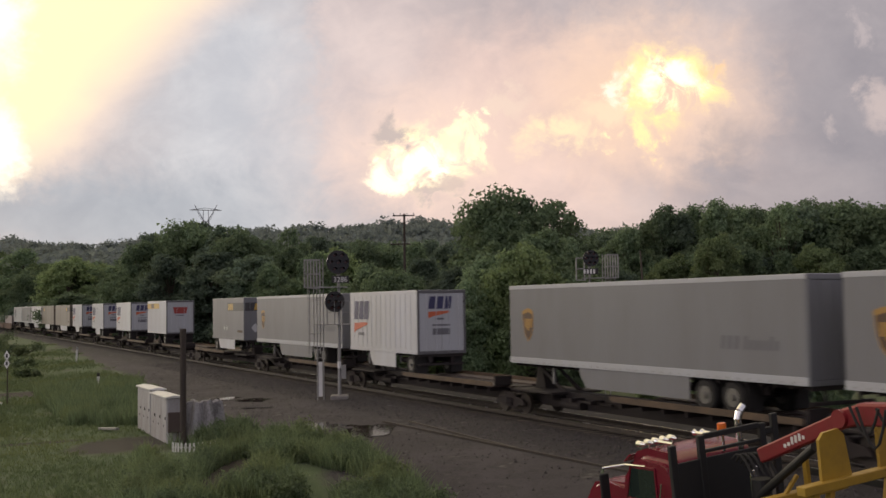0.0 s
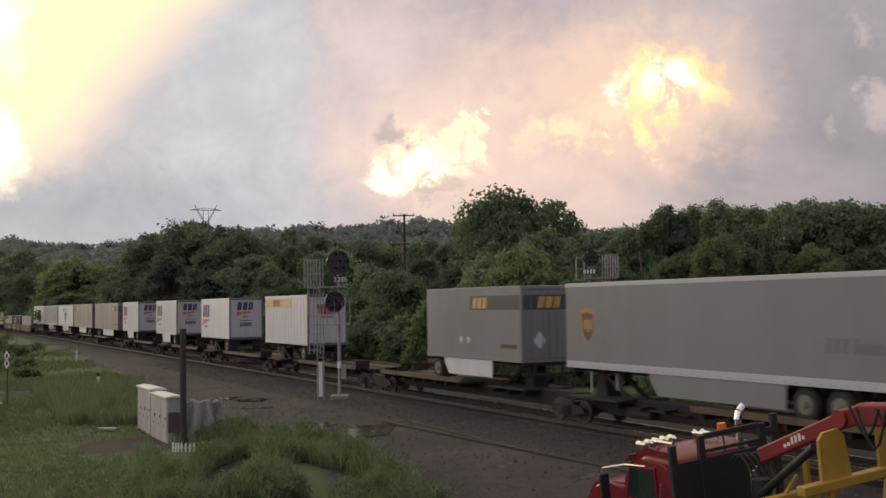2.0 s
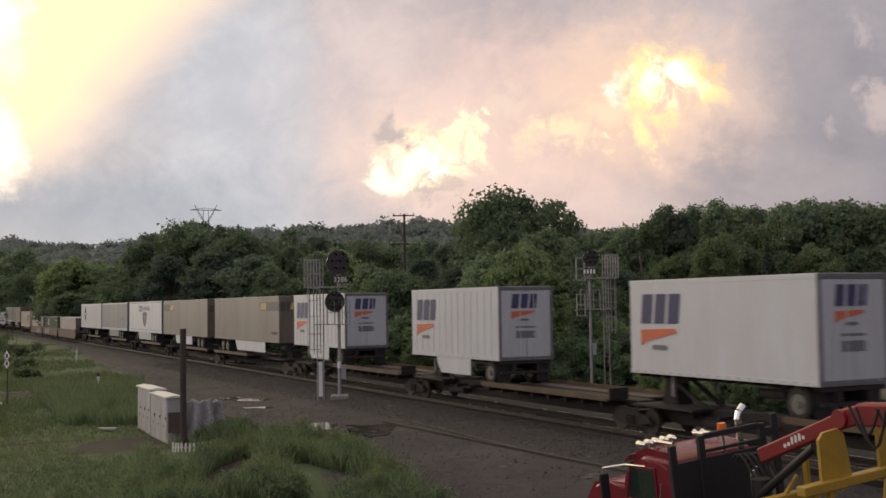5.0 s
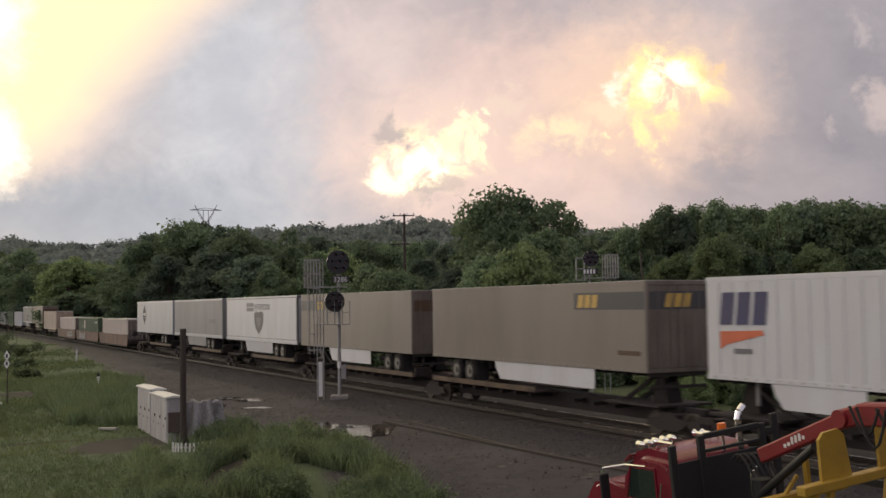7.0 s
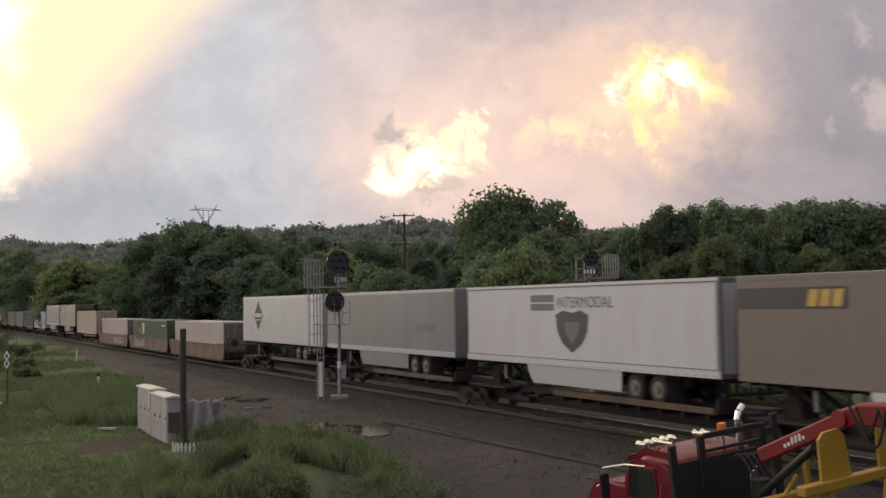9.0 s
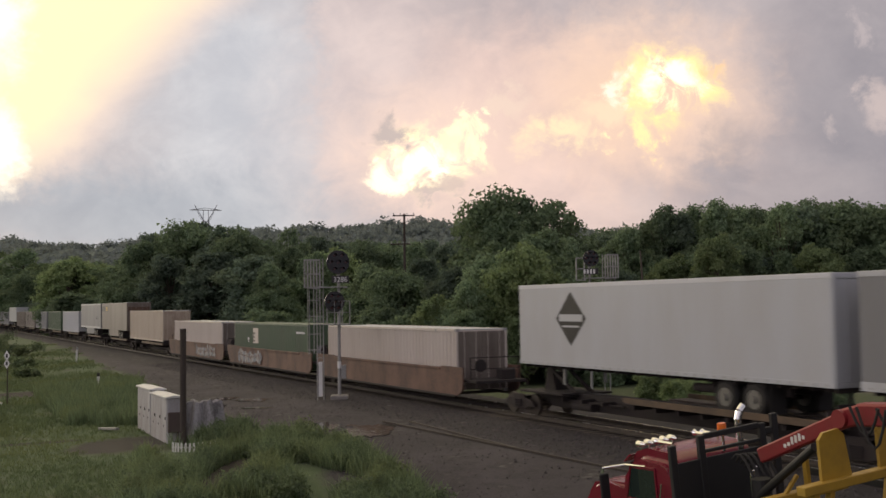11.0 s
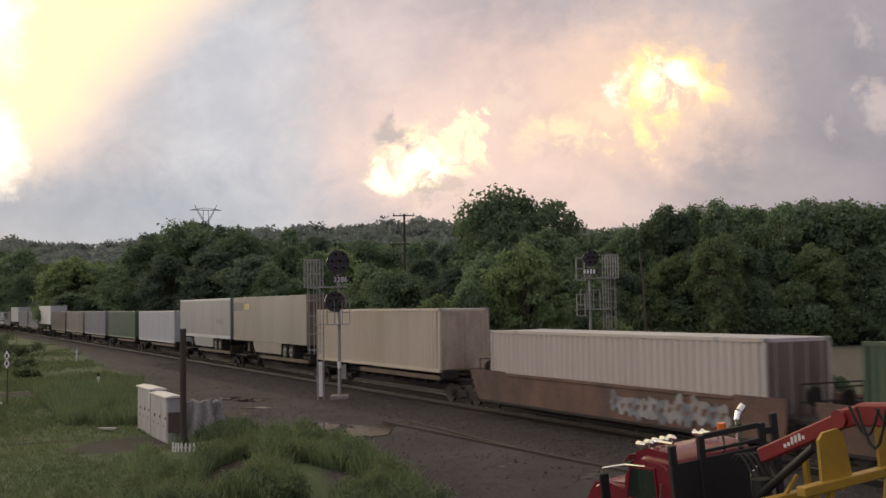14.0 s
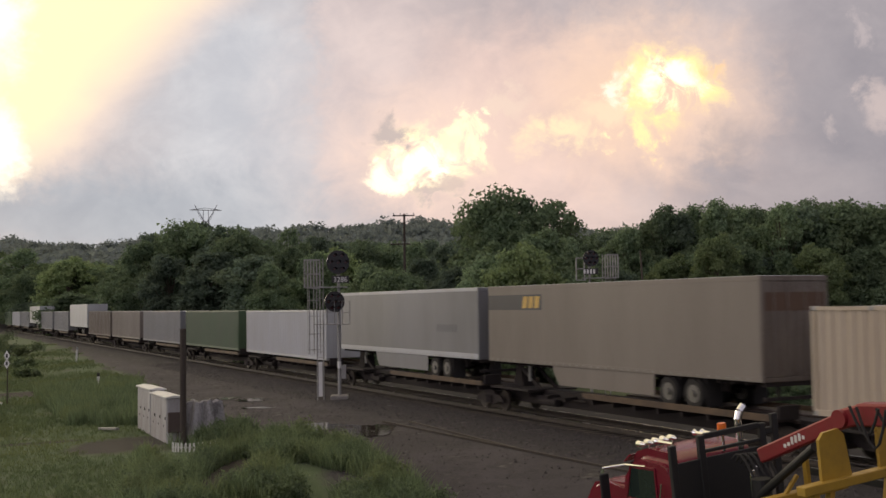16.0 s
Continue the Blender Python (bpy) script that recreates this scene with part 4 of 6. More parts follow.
# ---- trees ----
def leaves_mesh(name, clumps, count, size, material, seed, drop=0.15):
    """Many small leaves over the shells of the given (centre, radii) clumps."""
    r = np.random.RandomState(seed)
    vol = np.array([c[3] * c[4] * c[5] for c in clumps]) ** 0.67
    pick = r.choice(len(clumps), count, p=vol / vol.sum())
    c = np.array(clumps)[pick]
    d = r.normal(size=(count, 3))
    d /= np.linalg.norm(d, axis=1)[:, None]
    d[:, 2] = np.where(d[:, 2] < -0.7, -d[:, 2], d[:, 2])
    rad = 0.35 + 0.75 * r.rand(count) + 0.15 * r.normal(size=count)
    p = c[:, :3] + d * c[:, 3:6] * rad[:, None]
    n = 0.7 * d + 0.7 * r.normal(size=(count, 3)) + np.array((0, 0, 0.25))
    n /= np.linalg.norm(n, axis=1)[:, None]
    a = np.cross(n, r.normal(size=(count, 3)))
    a /= np.linalg.norm(a, axis=1)[:, None]
    b = np.cross(n, a)
    k = size * (0.6 + 0.8 * r.rand(count))[:, None]
    v = np.empty((count, 3, 3))
    v[:, 0], v[:, 1], v[:, 2] = p - a * k, p + a * k * 0.5 + b * k * 0.7, p + a * k * 0.7 - b * k * 0.6
    me = bpy.data.meshes.new(name)
    me.from_pydata(v.reshape(-1, 3).tolist(), [], np.arange(count * 3).reshape(-1, 3).tolist())
    me.materials.append(material)
    return me


def tree(kind, height, spread, lobes, count, size, leaf, seed, label, airy=0.0, trunk_h=0.12):
    """A tapered trunk with limbs, and a crown of leaf clumps with gaps between them."""
    r = random.Random(seed)
    ob = thing("tree", pose(0, -600 - seed * 20, 0), label, "tree", "trees along the line")
    bm = tube(B(), (0, 0, -1.2), (0.1, 0.05, height * 0.45), 0.028 * height * 0.6, 0.016 * height * 0.6, 9)
    tube(bm, (0.1, 0.05, height * 0.45), (0.2, 0.1, height * 0.85), 0.016 * height * 0.6, 0.02, 7)
    clumps = []
    for k in range(lobes):
        f = (k + 0.5) / lobes
        z = height * (trunk_h + (0.93 - trunk_h) * f)
        if kind == "round":
            reach = spread * math.sqrt(max(0.05, 1 - (2 * (f - 0.42)) ** 2 * 0.72))
        else:
            reach = spread * (1.05 - 0.85 * f)
        ang = k * 2.4 + r.uniform(-0.5, 0.5)
        q = reach * r.uniform(0.25, 0.85)
        rr = spread * r.uniform(0.24, 0.50) * (1 - 0.3 * airy) * (1 - 0.35 * f)
        x, y = q * math.cos(ang), q * math.sin(ang)
        clumps.append((x, y, z, rr, rr, rr * r.uniform(0.6, 0.9)))
        tube(bm, (0.1, 0.05, z * 0.62), (x, y, z), 0.008 * height * 0.7, 0.02, 5)
    part("trunk", bm, M["bark"], ob)
    part("crown", leaves_mesh("crown", clumps, count, size, M[leaf], seed), None, ob)
    return ob


def build_trees():
    broad = "broad green deciduous tree in full leaf"
    protos = {
        "a": tree("round", 15, 5.2, 46, 22000, 0.23, "leaf", 1, broad),
        "b": tree("round", 15, 4.4, 42, 20000, 0.23, "leaf_dark", 2, "dark green deciduous tree in full leaf"),
        "c": tree("round", 15, 6.0, 54, 25000, 0.235, "leaf", 3, broad),
        "d": tree("cone", 15, 4.2, 40, 18000, 0.23, "leaf_dark", 4, "dark green upright tree"),
        "e": tree("round", 15, 5.0, 42, 20000, 0.23, "leaf_light", 5, "light green deciduous tree"),
        "f": tree("round", 15, 4.8, 40, 8400, 0.21, "leaf", 6, "thin-crowned tree with sky showing through", 0.6),
    }
    shrub = "dense green shrub of leafy branches"
    protos["g"] = tree("round", 15, 8.0, 34, 13000, 0.41, "leaf_dark", 7, "dark green shrub at the wood's edge", 0.0, 0.04)
    protos["h"] = tree("round", 15, 8.5, 34, 13000, 0.44, "leaf", 8, shrub, 0.0, 0.04)
    protos["i"] = tree("round", 15, 8.0, 34, 12000, 0.41, "leaf_light", 9, "light green leafy shrub", 0.0, 0.04)
    protos["j"] = tree("round", 15, 5.0, 12, 2600, 0.5, "leaf_light", 10, "thin young tree with drooping leaves", 0.5, 0.3)
    kept = set()

    def put(key, px, depth, top, wide=1.0, turn=None, at=None):
        """Stand a tree in the direction of px at a depth, its top at a height over the eye's level line."""
        slope = (px - 784) / 1928
        line = Y0 + SN * slope * Y0 / (CS - slope * SN)
        gap = 16 + max(0.0, 300 - px) * 0.14
        if px < 500 and depth < line + gap:
            top, depth = top * (line + gap) / depth, line + gap
        x = slope * depth
        z = ground_z(x, depth)
        tall = top + EYE - z
        k = tall / 15.0
        turn = (px * 37.0) % 360 if turn is None else turn
        m = pose(x, depth, z, 0, 0, turn)
        if key not in kept:
            kept.add(key)
            ob = protos[key]
        else:
            ob = copy_thing(protos[key], m)
        ob.matrix_world = m @ Matrix.Diagonal((k * wide, k * wide, k, 1))

    def rise(y, px, depth):
        """The height over the eye of what stands at that level in the view."""
        return ((541 - (px - 784) * 0.0144) - y) / 1928 * depth

    rng = random.Random(11)
    # the tall tree by the far signal, with lower growth at its foot
    for key, px, y, depth, wide in (
        ("c", 905, 338, 92, 0.95), ("f", 860, 345, 96, 0.9), ("f", 985, 345, 94, 0.95), ("a", 960, 410, 84, 1.0), ("e", 930, 432, 78, 0.95), ("a", 900, 380, 90, 0.9),
        ("a", 1000, 425, 88, 0.9), ("c", 870, 455, 82, 1.0), ("b", 800, 470, 88, 1.0), ("e", 770, 525, 80, 1.1), ("a", 830, 500, 78, 1.0), ("c", 700, 480, 92, 1.1), ("a", 655, 470, 100, 1.1), ("b", 740, 455, 110, 1.0),
        # the dark mound of trees beside the far bend
        ("c", 330, 395, 150, 1.0), ("b", 280, 412, 155, 1.0), ("b", 390, 398, 146, 1.0), ("d", 345, 388, 160, 1.2), ("a", 250, 432, 150, 1.1), ("c", 430, 412, 140, 1.0), ("b", 300, 450, 140, 1.3), ("b", 370, 445, 136, 1.4), ("b", 440, 450, 130, 1.3), ("a", 480, 470, 128, 1.1),
        ("f", 510, 397, 150, 0.7), ("a", 520, 440, 140, 1.0), ("a", 560, 450, 135, 1.0), ("e", 600, 440, 140, 1.0), ("c", 640, 430, 150, 1.0), ("a", 690, 440, 150, 1.0), ("d", 560, 415, 180, 1.1),
    ):
        put(key, px, depth, rise(y, px, depth), wide)
    # woods behind the field
    for k in range(24):
        px = 1060 + k * 24
        y = ramp(px, [(1040, 405), (1130, 402), (1180, 378), (1260, 366), (1330, 366), (1360, 376), (1420, 362), (1500, 366), (1640, 370)]) + rng.uniform(-7, 12)
        put(rng.choice("abcdca"), px + rng.uniform(-8, 8), rng.uniform(152, 168), rise(y, px, 160), rng.uniform(0.85, 1.1))
    for k in range(22):
        px = 1050 + k * 27
        put(rng.choice("aecaeb"), px + rng.uniform(-8, 8), 148 + rng.uniform(-3, 4), rise(rng.uniform(430, 490), px, 148), rng.uniform(1.0, 1.4))
    put("e", 1268, 140, rise(416, 1268, 140), 0.8)
    put("f", 1385, 152, rise(352, 1385, 152), 0.8)
    # mixed growth behind the far part of the line
    for k in range(26):
        px = -60 + k * 14
        depth = rng.uniform(210, 300)
        put(rng.choice("aecea"), px, depth, rise(rng.uniform(440, 505), px, depth), rng.uniform(1.0, 1.5))
    for k in range(14):
        px = 440 + k * 32
        depth = rng.uniform(190, 240)
        put(rng.choice("abcbd"), px, depth, rise(rng.uniform(418, 445), px, depth), rng.uniform(1.0, 1.4))
    # understorey along the wood's edge
    for k in range(34):
        px = 1040 + k * 17
        z = rng.uniform(4.5, 8.5)
        put(rng.choice("hhi"), px, 146 + rng.uniform(-2, 3), z - EYE - 1.6, rng.uniform(0.9, 1.3))
    for k in range(22):
        px = -40 + k * 24
        depth = rng.uniform(180, 215) - max(0, px - 300) * 0.2
        put(rng.choice("gh"), px, depth, rise(rng.uniform(515, 540), px, depth), rng.uniform(1.0, 1.5))
    for k in range(16):
        px = 470 + k * 24
        put(rng.choice("ghh"), px, 92 + rng.uniform(-6, 8) - max(0, px - 700) * 0.05, rise(rng.uniform(545, 600), px, 92), rng.uniform(1.0, 1.4))
    # shrubs between line and field
    for key, px, y, depth, wide in (
        ("i", 1170, 630, 60, 1.2), ("i", 1205, 640, 60, 1.2), ("i", 1245, 645, 62, 1.2), ("i", 1285, 650, 62, 1.1), ("i", 1150, 655, 58, 1.1), ("i", 1225, 668, 56, 1.2), ("i", 1190, 672, 55, 1.2),
        ("h", 1340, 655, 60, 1.3), ("h", 1385, 648, 60, 1.4), ("h", 1430, 655, 60, 1.4), ("h", 1475, 668, 60, 1.2), ("h", 1320, 672, 56, 1.2), ("h", 1365, 672, 55, 1.3), ("h", 1410, 675, 55, 1.3), ("h", 1455, 685, 55, 1.2),
        ("h", 1115, 590, 78, 1.1), ("i", 1090, 565, 80, 0.9), ("h", 1065, 600, 76, 1.1), ("g", 1030, 560, 82, 1.0), ("h", 1010, 600, 76, 1.1), ("g", 985, 570, 80, 1.0),
        ("h", 1530, 655, 90, 1.3), ("h", 1560, 650, 92, 1.3),
    ):
        put(key, px, depth, rise(y, px, depth), wide)
    put("j", 1263, 66, rise(556, 1263, 66), 0.55)


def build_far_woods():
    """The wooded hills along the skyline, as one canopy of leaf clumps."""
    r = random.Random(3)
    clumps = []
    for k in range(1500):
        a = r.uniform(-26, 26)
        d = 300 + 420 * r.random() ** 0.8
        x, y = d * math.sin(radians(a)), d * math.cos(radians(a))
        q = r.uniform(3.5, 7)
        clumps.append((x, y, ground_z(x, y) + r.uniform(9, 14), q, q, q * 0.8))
    ob = new("far_woods", leaves_mesh("far_woods", clumps, 330000, 1.1, M["leaf_hazy"], 8))
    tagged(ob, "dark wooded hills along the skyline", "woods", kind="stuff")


build_trees()
build_far_woods()

# ---- signals ----
M["plate"] = surface("white_plate", (0.70, 0.70, 0.68), 0.5, amount=0.2)
M["signal"] = surface("signal_black", (0.012, 0.012, 0.016), 0.35, amount=0.2, bump=0)
M["lens"] = surface("dark_lens", (0.05, 0.012, 0.012), 0.12, amount=0.0, bump=0)
M["concrete"] = surface("old_concrete", (0.26, 0.245, 0.225), 0.9, dirt=(0.12, 0.11, 0.10), amount=0.5, scale=2.5, bump=0.3)


def signal_head(parent, x, y, z, r, turn):
    mx = Matrix.Translation((x, y, z)) @ Matrix.Rotation(radians(turn), 4, "Z")
    bm = tube(B(), (0, -0.02, 0), (0, 0.03, 0), r, seg=32)
    box(bm, -0.12, 0.12, 0.03, 0.22, -0.3, 0.3, 0.02)
    bmesh.ops.transform(bm, matrix=mx, verts=bm.verts)
    head = part("signal_disc", bm, M["signal"], parent, "round black signal backboard")
    for a in (None, 0, 60, 120, 180, 240, 300):
        k = 0 if a is None else r * 0.66
        cx, cz = k * math.cos(radians(a or 0)), k * math.sin(radians(a or 0))
        bm = B()
        n = 10
        ring = [[bm.verts.new((cx + 0.1 * math.cos(math.pi * i / n - 0.2), yy, cz + 0.1 * math.sin(math.pi * i / n - 0.2))) for i in range(n + 1)] for yy in (-0.24, -0.02)]
        for i in range(n):
            bm.faces.new((ring[0][i], ring[0][i + 1], ring[1][i + 1], ring[1][i]))
        bmesh.ops.transform(bm, matrix=mx, verts=bm.verts)
        h = part("lamp_hood", bm, M["signal"], head)
        bm = tube(B(), (cx, -0.045, cz), (cx, -0.02, cz), 0.085, seg=14)
        bmesh.ops.transform(bm, matrix=mx, verts=bm.verts)
        part("lamp_lens", bm, M["lens"], head, "unlit lamp lens")


def frame_box(pl, x0, x1, y0, y1, z0, z1, bars, r=0.02):
    """A rail on posts round a platform."""
    for z in (z1, (z0 + z1) / 2):
        for a, b in (((x0, y0), (x1, y0)), ((x1, y0), (x1, y1)), ((x1, y1), (x0, y1)), ((x0, y1), (x0, y0))):
            part("hand_rail", tube(B(), (*a, z), (*b, z), r, seg=6), M["galv"], pl)
    for k in range(bars + 1):
        x = x0 + (x1 - x0) * k / bars
        for y in (y0, y1):
            part("rail_post", tube(B(), (x, y, z0), (x, y, z1), r, seg=6), M["galv"], pl)


def signal_mast(m, label, side, foot, guard, heads):
    """A mast with two round heads, two platforms with rails, and a caged ladder; side: the ladder's side."""
    sg = thing("railway_signal", m, label, "signal", "signals beside the line")
    part("foundation", box(B(), -0.45, 0.45, -0.45, 0.45, foot - 0.4, foot + 0.25, 0.04), M["concrete"], sg)
    part("mast", tube(B(), (0, 0, foot + 0.2), (0, 0, 6.3), 0.09, 0.075, 14), M["galv"], sg, "galvanised steel mast")
    bm = box(B(), 0.10, 0.34, -0.14, 0.10, 0.72, 1.42, 0.02)
    part("junction_box", bm, M["galv"], sg)
    for z, x0, x1 in ((5.38, -1.72, 0.45), (3.50, -1.25, 0.55)):
        a, b = sorted((x0 * side, x1 * side))
        pl = part("platform", box(B(), a, b, -0.35, 0.45, z - 0.05, z, 0.008), M["galv"], sg, "galvanised grating platform")
        if z > 5:
            frame_box(pl, *sorted((-1.72 * side, -0.95 * side)), -0.35, 0.45, z - 0.05, 6.75, 5)
        else:
            frame_box(pl, *sorted((-0.6 * side, 0.55 * side)), -0.35, 0.45, z, z + 1.15, 3, 0.016)
    for x, z, r in heads:
        signal_head(sg, x, -0.25, z, r, 18)
    if not guard:
        # open rails on the mast's other side
        for z0, z1 in ((5.27, 6.57), (3.1, 4.38)):
            pl = part("side_platform", box(B(), -0.80, -0.2, -0.3, 0.3, z0 - 0.05, z0, 0.008), M["galv"], sg, "small grating platform")
            frame_box(pl, -0.79, -0.30, -0.28, 0.28, z0, z1, 1, 0.035)
    bm = B()
    lx = -0.95 * side
    for d in (-0.16, 0.16):
        tube(bm, (lx + d, 0, foot), (lx + d, 0, 6.8), 0.028, seg=8)
    part("ladder_rails", bm, M["galv"], sg)
    for k in range(22):
        part("rung", tube(B(), (lx - 0.16, 0, 0.3 + k * 0.3), (lx + 0.16, 0, 0.3 + k * 0.3), 0.014, seg=6), M["galv"], sg)
    cage = B()
    for z in (2.2, 3.0, 3.9, 4.7, 5.3):
        for k in range(12):
            a, b = math.pi * (k / 12 + 0.5), math.pi * ((k + 1) / 12 + 0.5)
            tube(cage, (lx + side * 0.62 * math.cos(a), 0.36 * math.sin(a), z), (lx + side * 0.62 * math.cos(b), 0.36 * math.sin(b), z), 0.016, seg=5)
    for k in range(7):
        a = math.pi * (k / 6 + 0.5)
        tube(cage, (lx + side * 0.62 * math.cos(a), 0.36 * math.sin(a), 2.0), (lx + side * 0.62 * math.cos(a), 0.36 * math.sin(a), 5.35), 0.014, seg=5)
    part("ladder_cage", cage, M["galv"], sg, "ladder safety cage")
    if guard:
        part("ladder_guard", box(B(), lx - 0.1, lx + 0.1, -0.07, -0.04, -0.15, 1.6, 0.005), M["plate"], sg, "white ladder guard board")
        part("mast_band", tube(B(), (0, 0, 1.25), (0, 0, 1.6), 0.097, seg=14), M["plate"], sg, "white band")
    pl = part("number_plate", box(B(), -0.34, 0.52, -0.40, -0.385, 5.57, 5.93, 0.004), M["signal"], sg, "black number plate with white figures")
    if not guard:
        for k in range(4):
            part("figure_bar", box(B(), -0.36 + k * 0.19, -0.24 + k * 0.19, -0.405, -0.401, 5.62, 5.88), M["plate"], pl, "white figure bar")
        return sg
    cu = bpy.data.curves.new("figures", "FONT")
    cu.body, cu.size, cu.extrude, cu.align_x = "3286", 0.36, 0.002, "CENTER"
    tmp = bpy.data.objects.new("figures_curve", cu)
    scene.collection.objects.link(tmp)
    me = bpy.data.meshes.new_from_object(tmp.evaluated_get(bpy.context.evaluated_depsgraph_get()))
    bpy.data.objects.remove(tmp)
    me.transform(Matrix.Translation((0.1, -0.403, 5.62)) @ Matrix.Rotation(radians(90), 4, "X"))
    me.materials.clear()
    me.materials.append(M["plate"])
    part("figures", me, None, pl, "white figures")
    return sg


signal_mast(pose(-5.33, 55.4, 0.04, 0, 0, 4), "tall galvanised signal mast with round heads beside the line", 1, -0.34, True, ((-0.02, 6.62, 0.60), (-0.2, 4.62, 0.52)))
signal_mast(pose(8.85, 66.0, 0.55, 0, 0, -6), "tall galvanised signal mast beyond the line", -1, -1.9, False, ((0.1, 6.55, 0.50),))


# ---- poles, towers, wires ----
def utility_pole():
    po = thing("utility_pole", pose(-3.75, 105, ground_z(-3.75, 105)), "dark wooden utility pole with crossarms", "pole")
    part("pole", tube(B(), (0, 0, -0.5), (0.05, 0, 14.6), 0.17, 0.11, 10), M["pole"], po)
    for z, a, b in ((14.35, -1.05, 1.05), (11.6, -1.3, 0.6)):
        arm = part("crossarm", box(B(), a, b, -0.17, -0.06, z, z + 0.12, 0.01), M["pole"], po)
        for k in range(4):
            x = a + 0.08 + k * (b - a - 0.16) / 3
            part("insulator", tube(B(), (x, -0.11, z + 0.12), (x, -0.11, z + 0.32), 0.05, 0.035, 8), M["galv"], arm)


utility_pole()
dead = thing("bare_pole", pose(20.5, 110, ground_z(20.5, 110), 0, -3, 0), "thin bare weathered pole leaning by the trees", "pole")
part("pole", tube(B(), (0, 0, -0.5), (0, 0, 11.2), 0.13, 0.08, 9), M["bark"], dead)


def lattice_tower(x, y, top, wide):
    """A power-line tower whose head shows over the trees."""
    z = ground_z(x, y)
    tw = thing("power_tower", pose(x, y, z, 0, 0, 20), "grey lattice power-line tower behind the trees", "tower", "power-line towers")
    h = top - z
    bm = B()
    for sx, sy in itertools.product((-1, 1), (-1, 1)):
        tube(bm, (sx * 4, sy * 4, -1), (sx * 1.3, sy * 1.3, h * 0.75), 0.28, 0.2, 5)
    for k in range(8):
        a, b = h * 0.75 * k / 8, h * 0.75 * (k + 1) / 8
        wa, wb = 4 - 2.7 * k / 8, 4 - 2.7 * (k + 1) / 8
        for sy in (-1, 1):
            tube(bm, (-wa, sy * wa, a), (wb, sy * wb, b), 0.12, seg=4)
            tube(bm, (wa, sy * wa, a), (-wb, sy * wb, b), 0.12, seg=4)
    part("body", bm, M["letter"], tw)
    bm = B()
    zc = h * 0.91
    for sx in (-1, 1):
        tube(bm, (sx * 1.3, 0, h * 0.75), (sx * wide * 0.36, 0, h), 0.22, 0.1, 5)
        tube(bm, (sx * 2.2, 0, h * 0.75), (sx * wide * 0.36, 0, h), 0.14, 0.1, 5)
    tube(bm, (-wide / 2, 0, zc), (wide / 2, 0, zc), 0.2, seg=5)
    tube(bm, (-wide / 2, 0, zc), (0, 0, zc + 1.2), 0.12, seg=4)
    tube(bm, (wide / 2, 0, zc), (0, 0, zc + 1.2), 0.12, seg=4)
    tube(bm, (-1.3, 0, h * 0.75), (-1.3, 0, zc), 0.16, seg=4)
    tube(bm, (1.3, 0, h * 0.75), (1.3, 0, zc), 0.16, seg=4)
    part("head", bm, M["letter"], tw)


lattice_tower(-122, 560, 57.6, 16)
lattice_tower(131, 560, 55.5, 12)
bm = B()
pts = [Vector((-96 + k * 2.55, 300, 22.3 + 0.012 * (k - 2) ** 2 + k * 0.17)) for k in range(7)]
sweep(bm, pts, 0.06, 5)
part("overhead_cable", bm, M["dark"], tagged(new("power_line"), "dark overhead cables against the sky", "cable"))


# ---- trackside cases, post, stump ----
M["case"] = surface("weathered_white_paint", (0.40, 0.40, 0.41), 0.6, dirt=(0.20, 0.16, 0.13), amount=0.55, scale=1.6, streak=0.3, bump=0.1)
M["stump"] = surface("grey_weathered_wood", (0.42, 0.41, 0.41), 0.95, dirt=(0.06, 0.055, 0.05), amount=0.8, scale=3.0, streak=0.12, bump=0.6, depth=0.06)
M["brownbox"] = surface("brown_paint", (0.085, 0.062, 0.055), 0.7, amount=0.3)


def relay_case(s, n, z, h, label):
    p = place(s, -12.85)
    c = thing("relay_case", pose(p.x, p.y, z, 0, 0, math.degrees(TH)), label, "cabinet", "relay cases by the yard")
    part("base", box(B(), 0.02, n - 0.02, -0.24, 0.24, -0.35, 0.12, 0.02), M["concrete"], c)
    part("body", box(B(), 0, n, -0.27, 0.27, 0.1, h - 0.05, 0.02), M["case"], c)
    part("roof", prism(B(), [(-0.34, h - 0.05), (0.34, h - 0.05), (0.34, h - 0.01), (0, h + 0.05), (-0.34, h - 0.01)], -0.06, n + 0.06, axis="x"), M["plate"], c, "white sheet roof")
    k = max(2, round(n / 0.95))
    for i in range(k):
        a, b = 0.04 + i * (n - 0.08) / k, 0.04 + (i + 1) * (n - 0.08) / k
        d = part("door", box(B(), a + 0.02, b - 0.02, -0.292, -0.268, 0.2, h - 0.13, 0.008), M["case"], c, "scuffed white door")
        part("handle", box(B(), b - 0.19, b - 0.14, -0.32, -0.29, h * 0.55, h * 0.60, 0.006), M["dark"], d, "dark handle")
        part("vent", box(B(), (a + b) / 2 - 0.05, (a + b) / 2 + 0.05, -0.298, -0.291, h * 0.40, h * 0.44), M["dark"], d)
    return c


relay_case(-2.6, 2.6, -0.78, 2.02, "scuffed white metal relay case beside the yard")
rc = relay_case(0.08, 2.9, -0.80, 1.93, "scuffed white metal relay case with brown end box")
part("end_box", box(B(), 2.9, 3.05, -0.26, 0.28, 0.6, 1.35, 0.015), M["brownbox"], rc, "dark brown end box")
part("conduit", tube(B(), (3.0, 0.1, -0.3), (3.0, 0.1, 0.6), 0.05, seg=8), M["brownbox"], rc)

